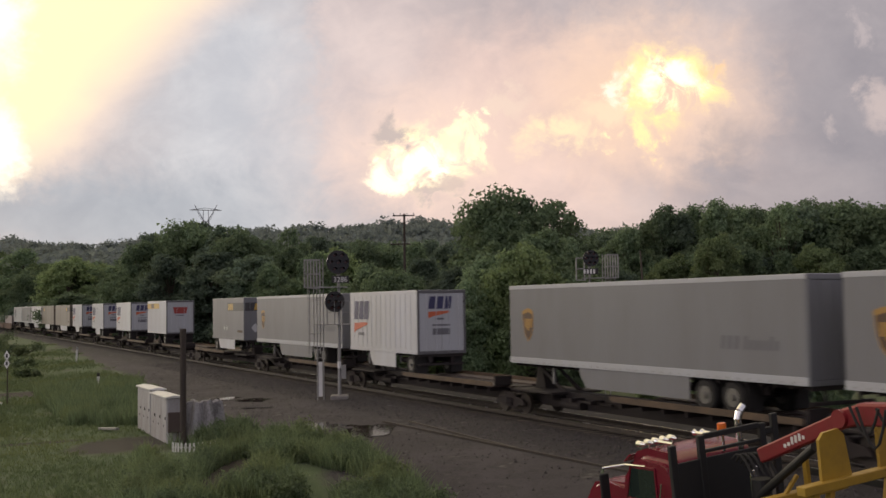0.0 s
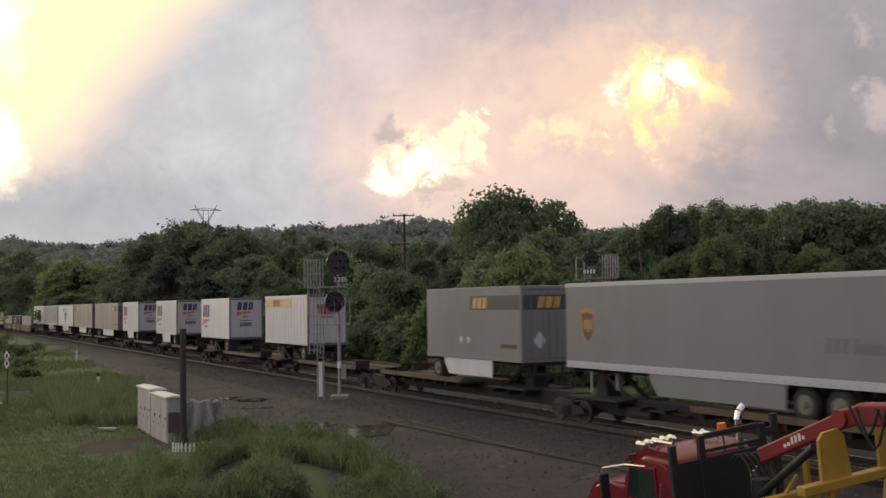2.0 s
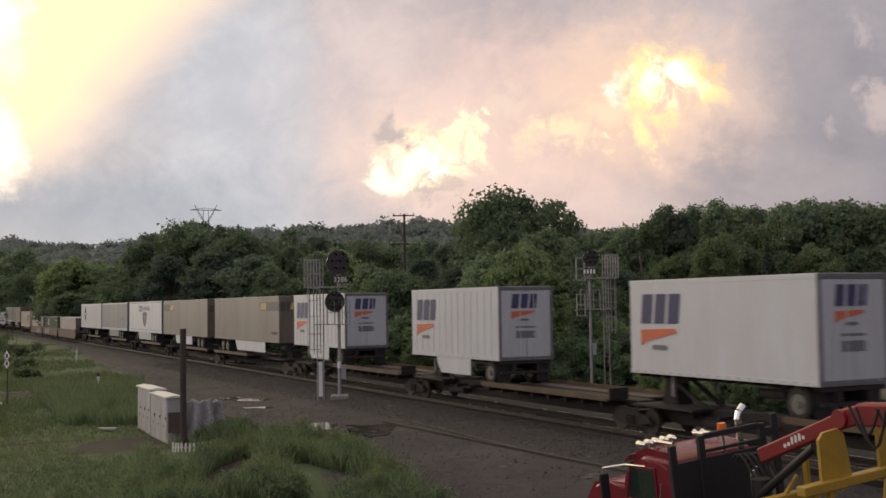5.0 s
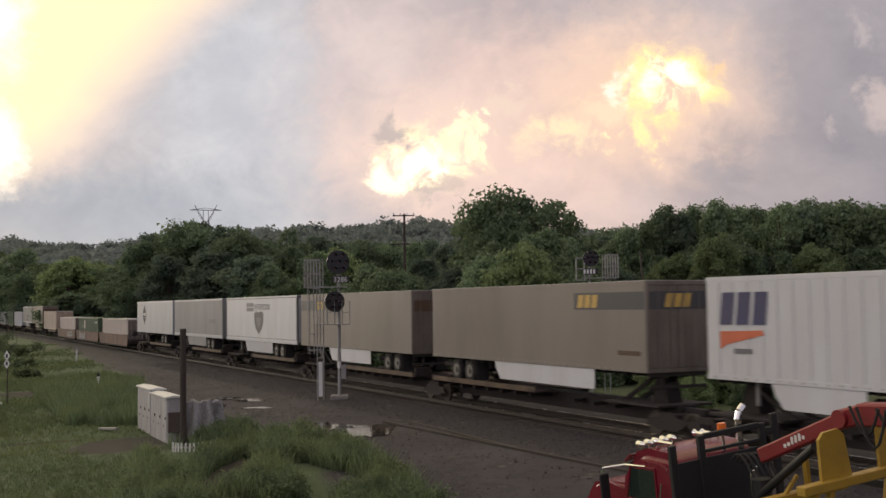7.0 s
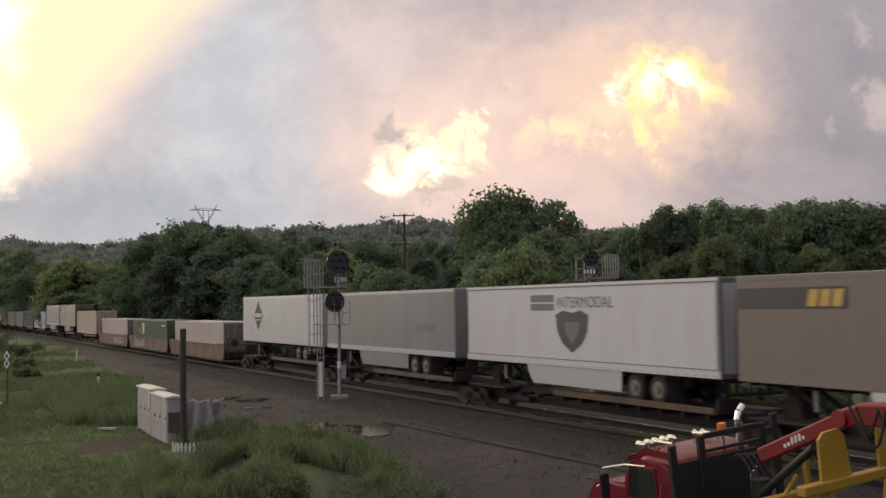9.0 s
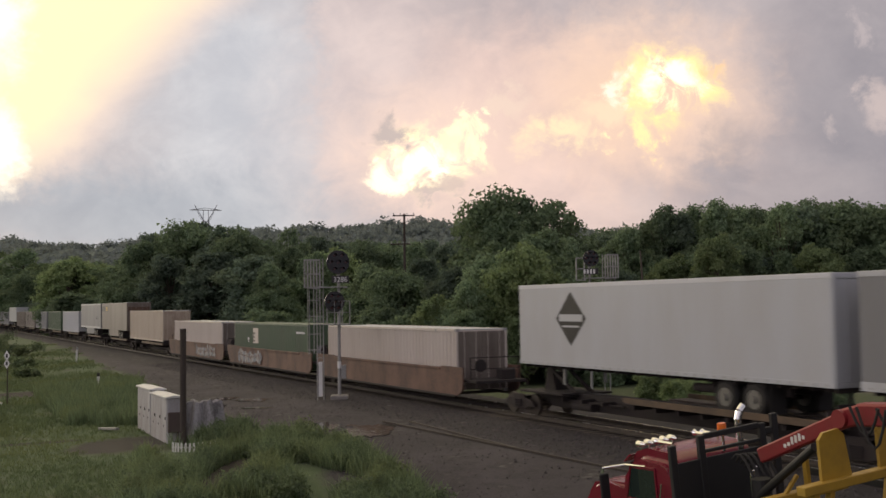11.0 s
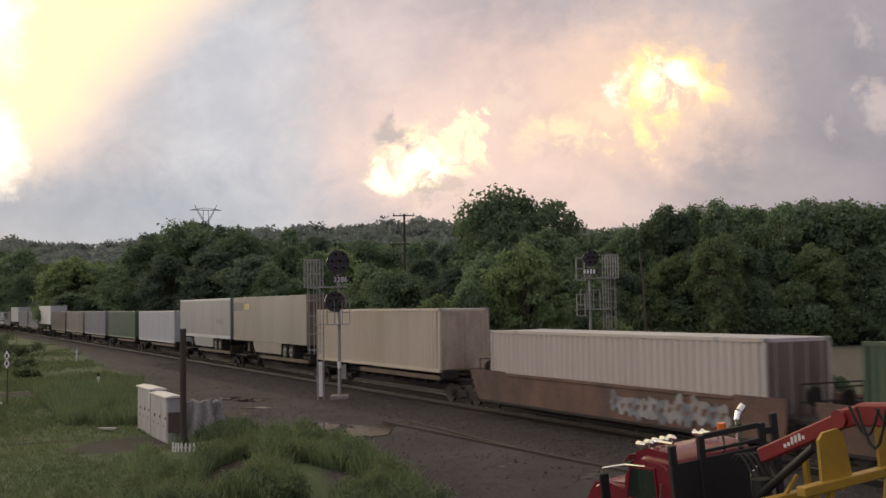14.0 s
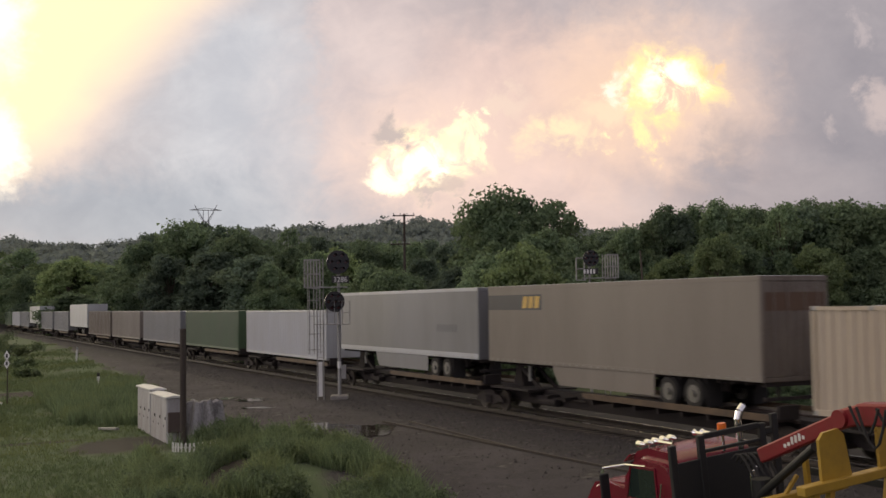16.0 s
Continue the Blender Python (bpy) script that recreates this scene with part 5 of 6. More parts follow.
post = thing("wooden_post", pose(-9.66, 40.4, ground_z(-9.66, 40.4)), "dark creosoted wooden post beside the cases", "post")
part("post", tube(B(), (0, 0, -0.4), (0.0, 0.0, 4.25), 0.125, 0.115, 14), M["pole"], post)
part("cap", tube(B(), (0, 0, 4.25), (0, 0, 4.29), 0.135, 0.11, 14), M["pole"], post)


def stump():
    st = thing("tree_stump", pose(-9.35, 42.6, ground_z(-9.35, 42.6)), "weathered grey tree stump with deep upright grooves", "stump")
    bm = B()
    n, rows = 40, 7
    rings = []
    for j in range(rows):
        f = j / (rows - 1)
        ring = []
        for k in range(n):
            a = k * math.tau / n
            groove = 0.28 * abs(math.sin(a * 3.5 + 0.6)) ** 3 + 0.08 * noise.noise((math.cos(a) * 4, math.sin(a) * 4, f * 0.8))
            r = 0.98 - 0.28 * f + 0.25 * (1 - f) ** 4 - groove
            z = 1.5 * f + (0.22 * noise.noise((math.cos(a) * 2, math.sin(a) * 2, 3.0)) if f > 0.8 else 0) - 0.15
            ring.append(bm.verts.new((r * math.cos(a), r * math.sin(a) * 0.85, z)))
        rings.append(ring)
    for j in range(rows - 1):
        for k in range(n):
            bm.faces.new((rings[j][k], rings[j][(k + 1) % n], rings[j + 1][(k + 1) % n], rings[j + 1][k]))
    top = bm.verts.new((0, 0, 1.12))
    for k in range(n):
        bm.faces.new((rings[-1][k], rings[-1][(k + 1) % n], top))
    part("trunk", bm, M["stump"], st)


stump()


def garden_edging():
    """A short bowed run of little white pickets at the foot of the post."""
    ed = thing("garden_edging", pose(-8.95, 39.2, ground_z(-8.95, 39.2)), "low white picket edging bowed round the post", "fence")
    me = to_mesh("picket", prism(B(), [(-0.035, -0.1), (0.035, -0.1), (0.035, 0.27), (0.0, 0.32), (-0.035, 0.27)], -0.012, 0.012), M["plate"])
    for k in range(14):
        a = radians(200 + k * 140 / 13)
        part("picket", me, None, ed).matrix_local = pose(0.82 * math.cos(a), 0.5 * math.sin(a), 0.0, 0, random.Random(k).uniform(-5, 5), math.degrees(a) + 90)
    rail = [Vector((0.82 * math.cos(radians(200 + k * 10)), 0.5 * math.sin(radians(200 + k * 10)) + 0.02, 0.14)) for k in range(15)]
    part("rail", sweep(B(), rail, 0.014, 6), M["plate"], ed)


garden_edging()


# ---- markers on the lawn ----
def sign_post():
    x, y = -24.7, 61.8
    sg = thing("trackside_sign", pose(x, y, ground_z(x, y), 0, 0, -20), "two small white diamond signs on a thin post", "sign")
    part("post", tube(B(), (0, 0, -0.3), (0, 0, 2.95), 0.035, seg=8), M["pole"], sg)
    for z in (2.75, 2.32):
        d = part("sign_plate", prism(B(), [(0, z - 0.3), (0.2, z), (0, z + 0.3), (-0.2, z)], -0.06, -0.04), M["plate"], sg, "white diamond plate")
        part("sign_mark", prism(B(), [(-0.07, z - 0.1), (0.07, z - 0.1), (0.07, z + 0.1), (-0.07, z + 0.1)], -0.064, -0.061), M["dark"], d)
    x, y = -25.2, 61.5
    pl = thing("plank", pose(x, y, ground_z(x, y) + 0.14, 0, 0, -15), "pale plank lying in the grass", "plank", "planks in the grass")
    part("board", box(B(), -0.7, 0.35, -0.1, 0.1, -0.08, 0.06, 0.01), M["plate"], pl)
    x, y = -14.1, 45.9
    pl = thing("plank", pose(x, y, ground_z(x, y) + 0.12, 0, -4, -50), "grey plank lying by the cases", "plank", "planks in the grass")
    part("board", box(B(), -0.9, 0.9, -0.08, 0.08, -0.06, 0.04, 0.01), M["galv"], pl)


sign_post()
for x, y, h, label in ((-34.0, 101.0, 1.35, "white marker post beside the line"), (-21.1, 66.5, 1.12, "white marker post with black top")):
    mk = thing("marker_post", pose(x, y, ground_z(x, y), 3, 4, 0), label, "post", "marker posts")
    part("stake", box(B(), -0.07, 0.07, -0.05, 0.05, -0.3, h - 0.22, 0.012), M["plate"], mk)
    part("cap", box(B(), -0.08, 0.08, -0.06, 0.06, h - 0.22, h, 0.015), M["dark"] if h < 1.2 else M["galv"], mk, "dark cap")


# ---- puddles ----
def water_mat():
    m = bpy.data.materials.new("puddle_water")
    m.use_nodes = True
    q = Graph(m.node_tree)
    b = m.node_tree.nodes["Principled BSDF"]
    b.inputs["IOR"].default_value = 1.33
    at = q.add("ShaderNodeTexCoord").outputs["Object"]
    mud = q.step(q.noise(at, 1.6, 5.0, 0.65), 0.57, 0.66)
    q.link(q.math("MULTIPLY_ADD", mud, 0.62, 0.07), b.inputs["Roughness"])
    q.link(q.mix(mud, (0.030, 0.024, 0.020), (0.040, 0.034, 0.035)), b.inputs["Base Color"])
    n = q.add("ShaderNodeBump", Strength=0.15, Distance=0.012)
    q.link(q.noise(at, 6.0, 3.0), n.inputs["Height"])
    q.link(n.outputs[0], b.inputs["Normal"])
    return m


M["water"] = water_mat()


def puddle(x, y, a, b, turn, seed):
    bm = B()
    n = 90
    ring = []
    for k in range(n):
        t = k * math.tau / n
        r = 1 + 0.6 * noise.noise((math.cos(t) * 1.7, math.sin(t) * 1.7, seed)) + 0.32 * noise.noise((math.cos(t) * 4, math.sin(t) * 4, seed + 3)) + 0.14 * noise.noise((math.cos(t) * 11, math.sin(t) * 11, seed + 5))
        ring.append((a * r * math.cos(t), b * r * math.sin(t)))
    top = [bm.verts.new((*p, 0.0)) for p in ring]
    low = [bm.verts.new((p[0] * 0.97, p[1] * 0.97, -0.08)) for p in ring]
    bm.faces.new(top)
    for k in range(n):
        bm.faces.new((top[k], low[k], low[(k + 1) % n], top[(k + 1) % n]))
    ob = part("puddle", bm, M["water"])
    zs = [ground_z(x + 0.6 * a * c, y + 0.6 * b * d) for c, d in itertools.product((-1, 0, 1), (-1, 0, 1))]
    ob.matrix_world = pose(x, y, max(zs) + 0.012, 0, 0, turn)
    tagged(ob, "shallow rain puddle on gravel mirroring the train", "puddle", "puddles in the yard", "structure")


puddle(-2.85, 41.9, 0.95, 2.0, 0, 1.0)
puddle(-5.1, 43.6, 1.25, 1.2, 0, 2.0)
puddle(-9.9, 56.6, 0.9, 0.9, 0, 3.0)
puddle(-9.0, 52.2, 0.75, 0.5, 0, 4.0)
puddle(-11.4, 57.8, 0.6, 0.8, 0, 6.0)
puddle(-11.2, 53.6, 0.45, 0.6, 0, 7.0)


# ---- crane truck parked beside the yard ----
M["cab_red"] = surface("truck_red_paint", (0.17, 0.009, 0.026), 0.24, dirt=(0.12, 0.03, 0.03), amount=0.3, scale=1.5, bump=0.02)
M["boom_red"] = surface("crane_red_paint", (0.22, 0.014, 0.020), 0.5, dirt=(0.15, 0.03, 0.02), amount=0.4, scale=1.5, bump=0.05)
M["yellow"] = surface("machine_yellow_paint", (0.42, 0.26, 0.03), 0.5, dirt=(0.20, 0.12, 0.03), amount=0.4, scale=1.6, bump=0.05)
M["beacon"] = surface("amber_plastic", (0.75, 0.16, 0.02), 0.25, amount=0.05, bump=0)
M["glass"] = surface("cab_glass", (0.02, 0.03, 0.026), 0.06, amount=0.0, bump=0)


def bar(bm, a, b, w, h):
    """A square-section beam from a to b."""
    a, b = Vector(a), Vector(b)
    m = Matrix.Translation(a) @ (b - a).to_track_quat("X", "Z").to_matrix().to_4x4()
    return box(bm, 0, (b - a).length, -w / 2, w / 2, -h / 2, h / 2, min(w, h) * 0.12, m)


def crane_truck():
    tk = thing("crane_truck", pose(5.04, 19.5, -0.845, -5.5, 0, 116.5), "red truck with loader crane and yellow log bunks", "truck")
    red = M["cab_red"]
    # cab: side profile from the back wall to the windscreen
    prof = [(0.08, 0.95), (0.08, 2.5), (0.14, 2.60), (0.4, 2.70), (1.0, 2.72), (1.3, 2.64), (1.42, 2.52), (1.62, 1.75), (1.62, 0.95)]
    bm = prism(B(), prof, -0.98, 0.98)
    bmesh.ops.bevel(bm, geom=[e for e in bm.edges if abs(abs(e.verts[0].co.y) - 0.98) < 1e-4 and abs(e.verts[0].co.y - e.verts[1].co.y) < 1e-4 and min(e.verts[0].co.z, e.verts[1].co.z) > 2.3], offset=0.18, segments=5, affect="EDGES")
    cab = part("cab", bm, red, tk, "glossy dark red cab")
    cab.data.shade_smooth()
    cab.data.set_sharp_from_angle(angle=radians(38))
    part("side_window", prism(B(), [(0.62, 1.82), (0.62, 2.38), (1.28, 2.36), (1.46, 1.82)], 0.975, 0.99), M["glass"], cab, "dark side window")
    part("side_window", prism(B(), [(0.62, 1.82), (0.62, 2.38), (1.28, 2.36), (1.46, 1.82)], -0.99, -0.975), M["glass"], cab, "dark side window")
    bm = B()
    for a, b in (((0.58, 1.78), (0.58, 2.42)), ((0.58, 2.42), (1.3, 2.40)), ((1.3, 2.40), (1.5, 1.78)), ((1.5, 1.78), (0.58, 1.78))):
        bar(bm, (a[0], 0.99, a[1]), (b[0], 0.99, b[1]), 0.03, 0.04)
    part("window_frame", bm, red, cab)
    part("rear_window", box(B(), 0.06, 0.078, -0.55, 0.55, 1.95, 2.35, 0.004), M["glass"], cab, "dark rear window")
    bm = prism(B(), [(1.60, 1.0), (1.60, 1.98), (2.3, 1.94), (2.9, 1.84), (3.12, 1.62), (3.12, 0.9)], -0.85, 0.85)
    bmesh.ops.bevel(bm, geom=[e for e in bm.edges if abs(e.verts[0].co.y - e.verts[1].co.y) < 1e-4 and min(e.verts[0].co.z, e.verts[1].co.z) > 1.4], offset=0.12, segments=3, affect="EDGES")
    part("hood", bm, red, tk, "glossy red hood")
    for y in (0.72, -1.12):
        bm = prism(B(), [(2.05, 0.9), (2.15, 1.35), (2.5, 1.5), (2.95, 1.42), (3.1, 1.1), (3.1, 0.9)], y, y + 0.4)
        part("front_wing", bm, red, tk)
    part("windscreen", prism(B(), [(1.47, 2.42), (1.49, 2.42), (1.655, 1.83), (1.63, 1.83)], -0.85, 0.85), M["glass"], cab, "dark windscreen")
    part("sun_visor", prism(B(), [(1.38, 2.58), (1.42, 2.58), (1.62, 2.44), (1.60, 2.42)], -0.9, 0.9), red, cab)
    for y in (0.84, 0.66, 0.49, 0.31, 0.13):
        bm = tube(B(), (0.98, y, 2.79), (1.08, y, 2.795), 0.015, 0.05, 12)
        tube(bm, (1.08, y, 2.795), (1.2, y, 2.79), 0.05, 0.058, 12)
        tube(bm, (1.2, y, 2.79), (1.23, y, 2.79), 0.058, 0.03, 12)
        tube(bm, (1.12, y, 2.68), (1.12, y, 2.75), 0.018, seg=6)
        part("marker_lamp", bm, M["chrome"], cab, "chrome roof marker lamp")
    for y, x in ((0.60, 0.62), (-0.34, 0.70), (-0.46, 0.62)):
        bm = tube(B(), (x - 0.12, y, 2.82), (x + 0.28, y, 2.82), 0.022, 0.034, 10)
        tube(bm, (x + 0.28, y, 2.82), (x + 0.34, y, 2.82), 0.034, 0.062, 12)
        tube(bm, (x - 0.08, y, 2.70), (x - 0.08, y, 2.83), 0.02, seg=6)
        tube(bm, (x + 0.15, y, 2.70), (x + 0.15, y, 2.83), 0.02, seg=6)
        part("air_horn", bm, M["chrome"], cab, "chrome air horn")
    # mirrors
    for sg in (1, -1):
        bm = B()
        for a, b in (((1.45, 1.0, 2.40), (1.72, 1.32, 2.36)), ((1.72, 1.32, 2.36), (1.74, 1.34, 2.26)), ((1.5, 1.0, 1.7), (1.72, 1.32, 1.66)), ((1.72, 1.32, 2.36), (1.72, 1.32, 1.66)), ((0.85, 0.99, 2.44), (1.45, 1.0, 2.40))):
            tube(bm, (a[0], a[1] * sg, a[2]), (b[0], b[1] * sg, b[2]), 0.02, seg=8)
        mr = part("mirror_arm", bm, M["chrome"], cab, "chrome mirror bracket")
        part("mirror", box(B(), 1.67, 1.73, min(1.22 * sg, 1.42 * sg), max(1.22 * sg, 1.42 * sg), 1.72, 2.26, 0.02), M["dark"], mr, "black mirror housing")
    part("grab_handle", tube(tube(B(), (0.34, 1.04, 1.65), (0.42, 1.05, 1.95), 0.018, seg=8), (0.42, 1.05, 1.95), (0.36, 1.04, 2.2), 0.018, seg=8), M["chrome"], cab, "chrome grab handle")
    # headache rack behind the cab
    for y, z in ((1.05, 2.92), (0.42, 3.0), (-0.98, 3.0), (-1.28, 3.13)):
        part("rack_post", box(B(), -0.09, 0.0, y - 0.07, y + 0.07, 0.95, z, 0.012), M["dark"], tk, "black steel rack post")
    for y0, y1, z0, z1 in ((-0.91, 0.35, 2.92, 3.02), (-0.91, 0.35, 2.68, 2.74), (-1.21, -1.05, 2.78, 2.9)):
        part("rack_bar", box(B(), -0.08, -0.01, y0, y1, z0, z1, 0.012), M["dark"], tk, "black steel rack bar")
    part("rack_panel", box(B(), -0.07, -0.03, -0.95, 1.05, 1.0, 2.60, 0.01), M["dark"], tk, "black rack panel")
    bm = tube(B(), (0.12, -0.60, 1.0), (0.12, -0.60, 3.10), 0.065, seg=16)
    tube(bm, (0.12, -0.60, 3.10), (0.12, -0.66, 3.24), 0.065, 0.07, 16)
    tube(bm, (0.12, -0.66, 3.24), (0.12, -0.76, 3.33), 0.07, 0.07, 16)
    part("exhaust_pipe", bm, M["chrome"], tk, "chrome exhaust stack with turned tip")
    bm = tube(B(), (0.12, -0.22, 2.98), (0.12, -0.22, 3.10), 0.085, 0.075, 14)
    part("beacon", bm, M["beacon"], tk, "amber warning beacon")
    part("beacon_base", tube(B(), (0.12, -0.22, 2.6), (0.12, -0.22, 2.98), 0.03, seg=8), M["chrome"], tk)
    # chassis and wheels
    bm = B()
    for y in (-0.45, 0.35):
        box(bm, -7.5, 3.0, y, y + 0.1, 0.7, 0.95, 0.01)
    part("chassis", bm, M["dark"], tk)
    for x in (2.55, -4.4, -5.75):
        for y0, y1 in ((0.85, 1.15), (-1.15, -0.85)):
            wheel(tk, x, y0, y1, 0.52, 0.52)
    bm = box(B(), 1.0, 1.55, 0.75, 1.08, 0.45, 0.9, 0.05)
    part("step_tank", bm, M["chrome"], tk)
    # loader crane: column, main boom lying back along the bed, jib folded over it
    bm = box(B(), -1.35, -0.65, -0.4, 0.4, 0.9, 1.5, 0.05)
    tube(bm, (-1.0, 0, 1.4), (-1.0, 0, 2.3), 0.19, 0.16, 16)
    part("crane_column", bm, M["dark"], tk)
    boom = part("main_boom", bar(bar(B(), (-0.95, -0.14, 2.66), (-2.9, -0.14, 3.46), 0.22, 0.25), (-2.8, -0.14, 3.44), (-3.4, -0.14, 3.6), 0.28, 0.30), M["boom_red"], tk, "red crane boom")
    part("boom_pivot", tube(B(), (-2.9, -0.34, 3.48), (-2.9, 0.06, 3.48), 0.14, seg=16), M["boom_red"], boom)
    part("jib", bar(B(), (-3.2, -0.12, 3.55), (-6.4, -0.1, 3.78), 0.26, 0.34), M["boom_red"], tk, "red crane jib")
    bm = B()
    for k in range(6):
        x, z = -1.62 - k * 0.085, 2.935 + k * 0.036
        box(bm, x - 0.028, x + 0.028, -0.03, -0.025, z - 0.05, z + (0.07 if k in (2, 3, 4) else 0.01))
    part("boom_lettering", bm, M["plate"], boom, "white lettering bars")
    bm = tube(B(), (-1.0, 0.1, 2.0), (-2.4, 0.1, 3.0), 0.07, seg=12)
    part("lift_cylinder", bm, M["dark"], tk)
    for k, (dy, sag) in enumerate(((0.16, 0.30), (0.19, 0.42), (-0.16, 0.35), (0.14, 0.22))):
        bm = B()
        pts = [Vector((-3.25 - 0.09 * i - k * 0.16, dy, 3.72 - sag * math.sin(math.pi * i / 6) * 1.4)) for i in range(7)]
        sweep(bm, pts, 0.022)
        part("hose", bm, M["rubber"], tk, "black hydraulic hose")
    for k in range(5):
        bm = B()
        y = 0.05 + 0.09 * k
        pts = [Vector((-0.35 - 0.11 * i, y - 0.4, 2.3 + 0.35 * math.sin(math.pi * i / 6 + 0.2 * k))) for i in range(7)]
        sweep(bm, pts, 0.024)
        part("hose", bm, M["rubber"], tk, "black hydraulic hose")
    bm = B()
    for k in range(5):
        box(bm, -0.4 - 0.1 * k, -0.36 - 0.1 * k, -0.5 + 0.12 * k, -0.44 + 0.12 * k, 1.9, 2.35, 0.01)
    part("control_levers", bm, M["chrome"], tk, "chrome control levers")
    # yellow bunks with stakes
    for x, stakes, z in ((-3.0, True, 2.56), (-4.9, True, 2.56), (-1.75, False, 2.12)):
        bk = part("log_bunk", box(B(), x - 0.09, x + 0.09, -1.12, 1.05, z - 0.07, z + 0.07, 0.012), M["yellow"], tk, "yellow steel log bunk")
        for y in (0.8, -0.8):
            part("bunk_leg", bar(B(), (x, y, z - 0.05), (x, y * 0.55, 0.95), 0.12, 0.12), M["yellow"], bk)
        if stakes:
            for y in (0.27, -0.95):
                bm = prism(B(), [(y + 0.31, z - 0.02), (y + 0.30, z + 0.68), (y + 0.2, z + 0.78), (y - 0.1, z + 0.80), (y - 0.22, z + 0.70), (y - 0.32, z - 0.02)], x + 0.02, x + 0.075, axis="x")
                part("stake", bm, M["yellow"], bk, "yellow steel stake plate")
        else:
            part("stake", box(B(), x - 0.05, x + 0.05, -0.35, -0.27, z + 0.07, z + 0.55, 0.01), M["yellow"], bk)
            part("stake", bar(B(), (x, 0.2, z + 0.05), (x, -0.1, z + 0.32), 0.06, 0.06), M["yellow"], bk)
    bm = bar(B(), (-1.4, -0.75, 2.35), (-7.0, -0.75, 2.3), 0.06, 0.12)
    part("bed_rail", bm, M["dark"], tk)
    part("bed", box(B(), -7.4, -1.4, -1.1, 1.1, 0.96, 1.06, 0.02), M["dark"], tk, "dark truck bed")


crane_truck()


# ---- grass and weeds ----
def blades(name, spots, tall, wide, material, seed, per=3):
    """Thin bent blades in tufts at the given ground spots."""
    r = np.random.RandomState(seed)
    p = np.repeat(np.array(spots), per, axis=0)
    n = len(p)
    p[:, :2] += r.normal(scale=0.07, size=(n, 2))
    a = r.rand(n) * math.tau
    h = tall * (0.5 + r.rand(n)) * np.repeat(0.6 + 0.8 * r.rand(len(spots)), per)
    side = np.stack([np.cos(a), np.sin(a), np.zeros(n)], 1) * wide
    lean = r.normal(scale=0.32, size=(n, 2)) * h[:, None]
    v = np.empty((n, 5, 3))
    mid = p.copy()
    mid[:, :2] += lean * 0.35
    mid[:, 2] += h * 0.6
    tip = p.copy()
    tip[:, :2] += lean
    tip[:, 2] += h
    v[:, 0], v[:, 1], v[:, 2], v[:, 3], v[:, 4] = p - side, p + side, mid + side * 0.8, mid - side * 0.8, tip
    q = np.arange(n * 5).reshape(-1, 5)
    me = bpy.data.meshes.new(name)
    me.from_pydata(v.reshape(-1, 3).tolist(), [], np.concatenate([q[:, [0, 1, 2]], q[:, [0, 2, 3]], q[:, [3, 2, 4]]]).tolist())
    me.materials.append(material)
    return me


def inside(x, y, poly):
    hit = False
    for (a, b), (c, d) in zip(poly, poly[1:] + poly[:1]):
        if (b > y) != (d > y) and x < (c - a) * (y - b) / (d - b) + a:
            hit = not hit
    return hit


DARK_GRASS = [(-25.3, 67.3), (-19.6, 70.8), (-12.9, 47.0), (-16.8, 48.9)]
WEEDS = [(-8.4, 43.5), (-5.6, 41.0), (-2.9, 36.0), (-1.0, 31.0), (0.2, 27.5), (-8.4, 27.5), (-9.6, 33.0), (-10.6, 38.5)]


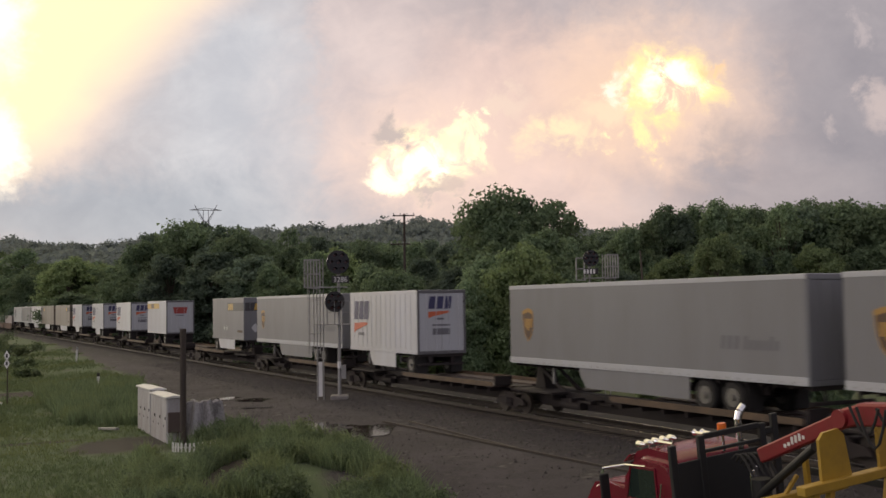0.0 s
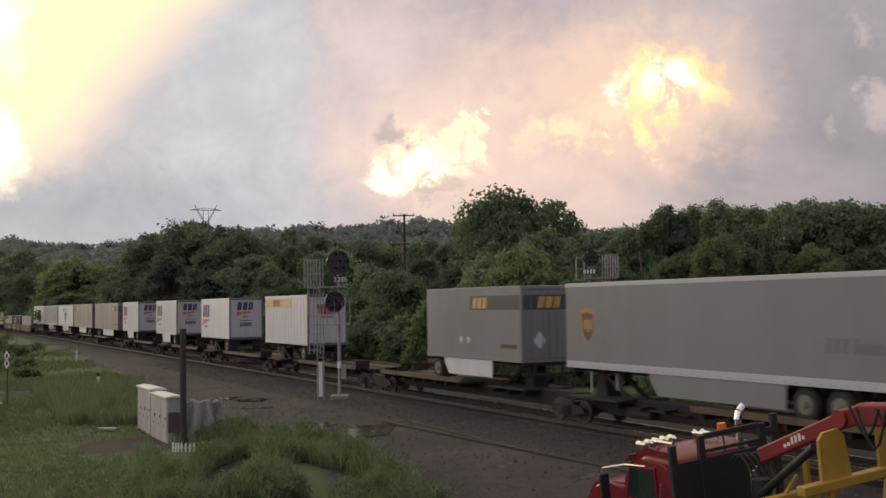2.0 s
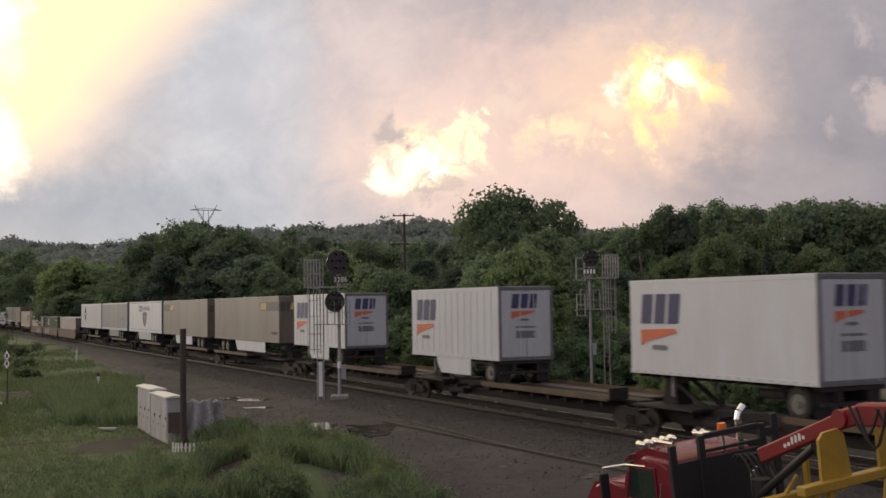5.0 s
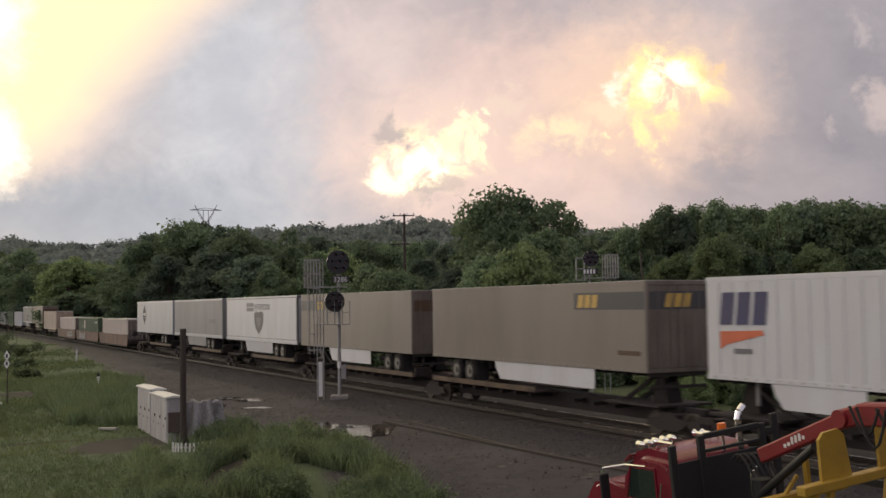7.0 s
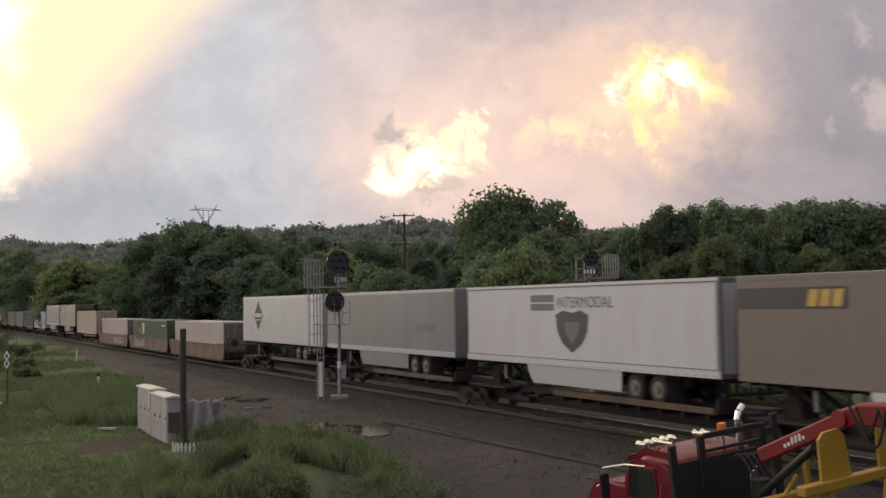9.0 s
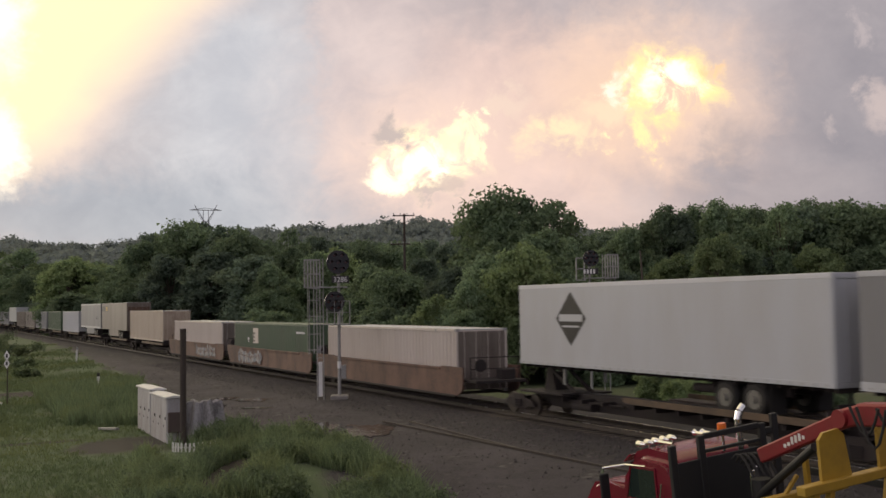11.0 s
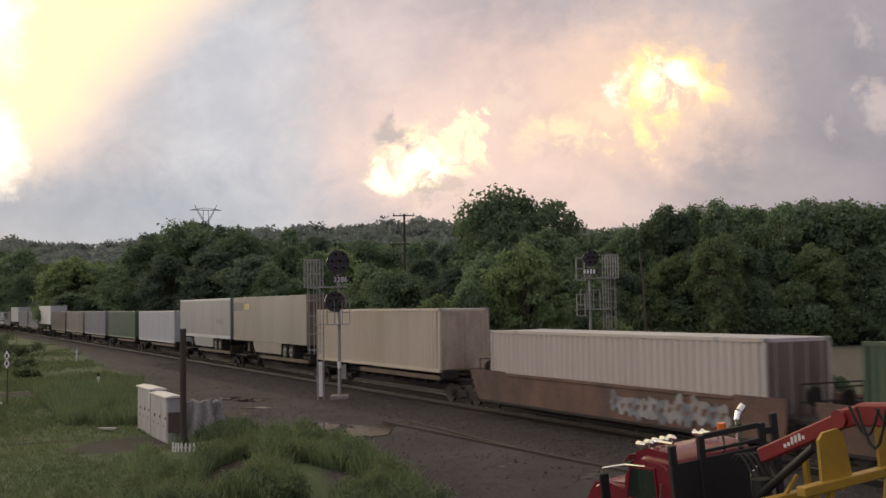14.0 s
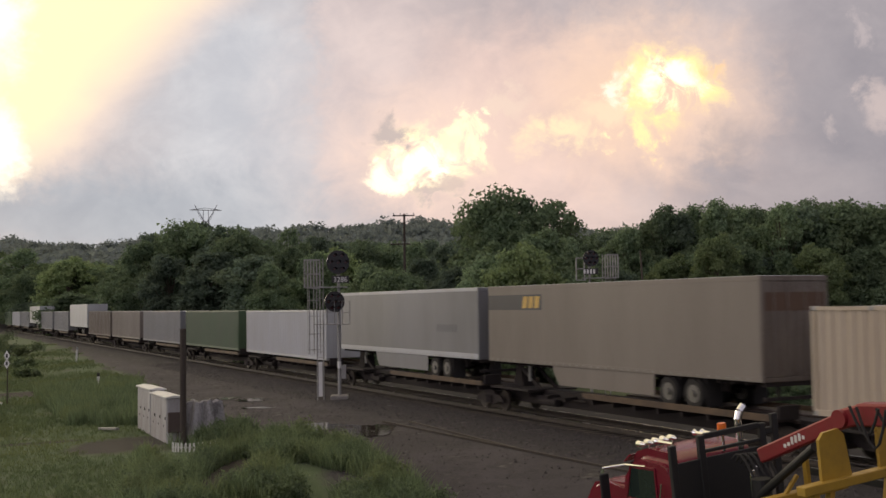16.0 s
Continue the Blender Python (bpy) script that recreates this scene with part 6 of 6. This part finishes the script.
def build_grass():
    r = random.Random(21)
    lawn, rough, weeds = [], [], []

    def bare(x, y):
        return math.hypot((x + 12.3) / 1.8, (y - 41.2) / 2.4) < 1 + 0.5 * noise.noise((x, y, 2.0)) or math.hypot((x + 25.3) / 3.2, (y - 66.8) / 1.5) < 1 + 0.5 * noise.noise((x, y, 2.0))

    while len(lawn) < 15000:
        y = 26 + 60 * r.random() ** 1.5
        x = r.uniform(-0.43, -0.1) * y
        s, u = su(x, y)
        if u < max(-11.8, -9.9 - 0.062 * s) - 0.3 + 1.2 * noise.noise((x * 0.3, y * 0.3, 0)) and not inside(x, y, WEEDS) and not bare(x, y):
            lawn.append((x, y, ground_z(x, y) - 0.02))
    while len(rough) < 12000:
        y = r.uniform(46, 150)
        x = r.uniform(-0.44, -0.2) * y
        s, u = su(x, y)
        edge = min(-3.4, max(-11.6, -9.9 - 0.062 * s))
        if u < edge + 1.6 * noise.noise((x * 0.25, y * 0.25, 1.0)) and noise.noise((x * 0.09, y * 0.09, 2.0)) > r.uniform(-0.5, 0.15) and not bare(x, y):
            rough.append((x, y, ground_z(x, y) - 0.03))
    while len(weeds) < 5200:
        x, y = r.uniform(-11, 1), r.uniform(27, 44)
        if inside(x, y, WEEDS) and noise.noise((x * 0.4, y * 0.4, 7.0)) > -0.12 and math.hypot(x + 2.9, (y - 39.8)) > 2.0 and math.hypot(x + 5.0, y - 42.0) > 1.7 and (math.hypot((x + 9.15) / 1.1, (y - 38.4) / 2.4) > 1 or r.random() < 0.12) and math.hypot((x + 6.6) / 0.9, (y - 33.5) / 4) > 0.8:
            weeds.append((x, y, ground_z(x, y) - 0.03))
    tagged(new("lawn_grass", blades("lawn_grass", lawn, 0.11, 0.012, M["grass"], 1)), "short green lawn grass", "grass", kind="stuff")
    tagged(new("rough_grass", blades("rough_grass", rough, 0.17, 0.022, M["grass"], 2)), "rough tall green grass beside the line", "grass", kind="stuff")
    tagged(new("weed_stems", blades("weed_stems", weeds, 0.46, 0.014, M["weed"], 3, 6)), "tall green weeds at the yard's edge", "weeds", kind="stuff")
    clumps = []
    for k in range(330):
        x, y, z = weeds[k * 13]
        q = r.uniform(0.16, 0.42)
        clumps.append((x, y, z + q * 0.7, q, q, q * r.uniform(0.8, 1.3)))
    tall = []
    while len(tall) < 4200:
        x, y = r.uniform(-26, -12), r.uniform(46, 71)
        if inside(x, y, DARK_GRASS) and noise.noise((x * 0.35, y * 0.35, 5.0)) > r.uniform(-0.4, 0.1):
            tall.append((x, y, ground_z(x, y) - 0.03))
    tagged(new("tall_grass", blades("tall_grass", tall, 0.50, 0.02, M["weed"], 6, 5)), "tall dark green grass between lawn and yard", "grass", kind="stuff")
    tagged(new("weed_leaves", leaves_mesh("weed_leaves", clumps, 60000, 0.05, M["weed"], 4)), "leafy green weeds at the yard's edge", "weeds", kind="stuff")
    # shrubs on the bank
    for k, (x, y, q) in enumerate(((-32.3, 84.3, 0.9), (-31.6, 83.6, 0.6), (-39, 92, 1.3), (-41, 97, 1.6), (-55, 128, 2.0), (-52, 122, 1.6), (-48, 112, 1.3), (-43.5, 104, 1.7), (-37.5, 97, 1.1), (-46, 118, 1.8), (-60, 140, 2.2), (-63, 150, 2.4))):
        sh = thing("shrub", pose(x, y, ground_z(x, y)), "low dark green shrub on the grassy bank", "shrub", "shrubs on the bank")
        lobes = [(r.uniform(-1.2, 1.2) * q, r.uniform(-0.9, 0.9) * q, q * r.uniform(0.12, 0.6), q * r.uniform(0.25, 0.5), q * r.uniform(0.25, 0.5), q * r.uniform(0.2, 0.4)) for i in range(13)]
        stems = B()
        for lx, ly, lz, *rest in lobes:
            tube(stems, (0, 0, -0.1), (lx, ly, lz), 0.03, 0.01, 5)
        part("stems", stems, M["bark"], sh)
        part("crown", leaves_mesh("crown", lobes, int(1500 * q), 0.10, M["weed"], 40 + k), None, sh)


build_grass()


def build_stones():
    """Loose stones on the ballast shoulder and about the yard."""
    r = random.Random(77)
    verts, faces = [], []
    for k in range(11000):
        if k < 8000:
            s, u = r.uniform(-50, 32), r.uniform(-3.6, 0.3)
        else:
            s, u = r.uniform(-40, 25), r.uniform(-11, -3)
        p = place(s, u)
        z = ground_z(p.x, p.y)
        d = r.uniform(0.025, 0.06)
        n = len(verts)
        for a, b, c in ((1, 0, 0), (0, 1, 0), (-1, 0, 0), (0, -1, 0), (0, 0, 1)):
            verts.append((p.x + a * d * r.uniform(0.6, 1.3), p.y + b * d * r.uniform(0.6, 1.3), z + c * d * r.uniform(0.6, 1.2) - 0.005))
        faces += [(n, n + 1, n + 4), (n + 1, n + 2, n + 4), (n + 2, n + 3, n + 4), (n + 3, n, n + 4)]
    me = bpy.data.meshes.new("loose_stones")
    me.from_pydata(verts, [], faces)
    me.materials.append(surface("crushed_stone", (0.053, 0.047, 0.051), 0.9, amount=0.3, island=0.55))
    tagged(new("loose_stones", me), "loose crushed stone along the track shoulder", "stones", kind="stuff")


build_stones()


# ---- what moves ----
def motions():
    for ob, s, z, u, turn in TRAIN:
        walk(ob, [(t, on_track(s + SPEED * t, z, u, turn)) for t in (0.0, 4.0, 8.0, 12.0, 16.0)])
    # the wheels of the cars that pass close by roll on the rail
    for ob, s, z, u, turn in TRAIN:
        if -300 < s < 30:
            for w in ob.children_recursive:
                if w.name.startswith("wheelset"):
                    x = w.location.x
                    walk(w, [(k / FPS, pose(x, 0, 0.42, 0, math.degrees(SPEED * k / FPS / 0.42), 0)) for k in range(16 * FPS + 1)])


motions()
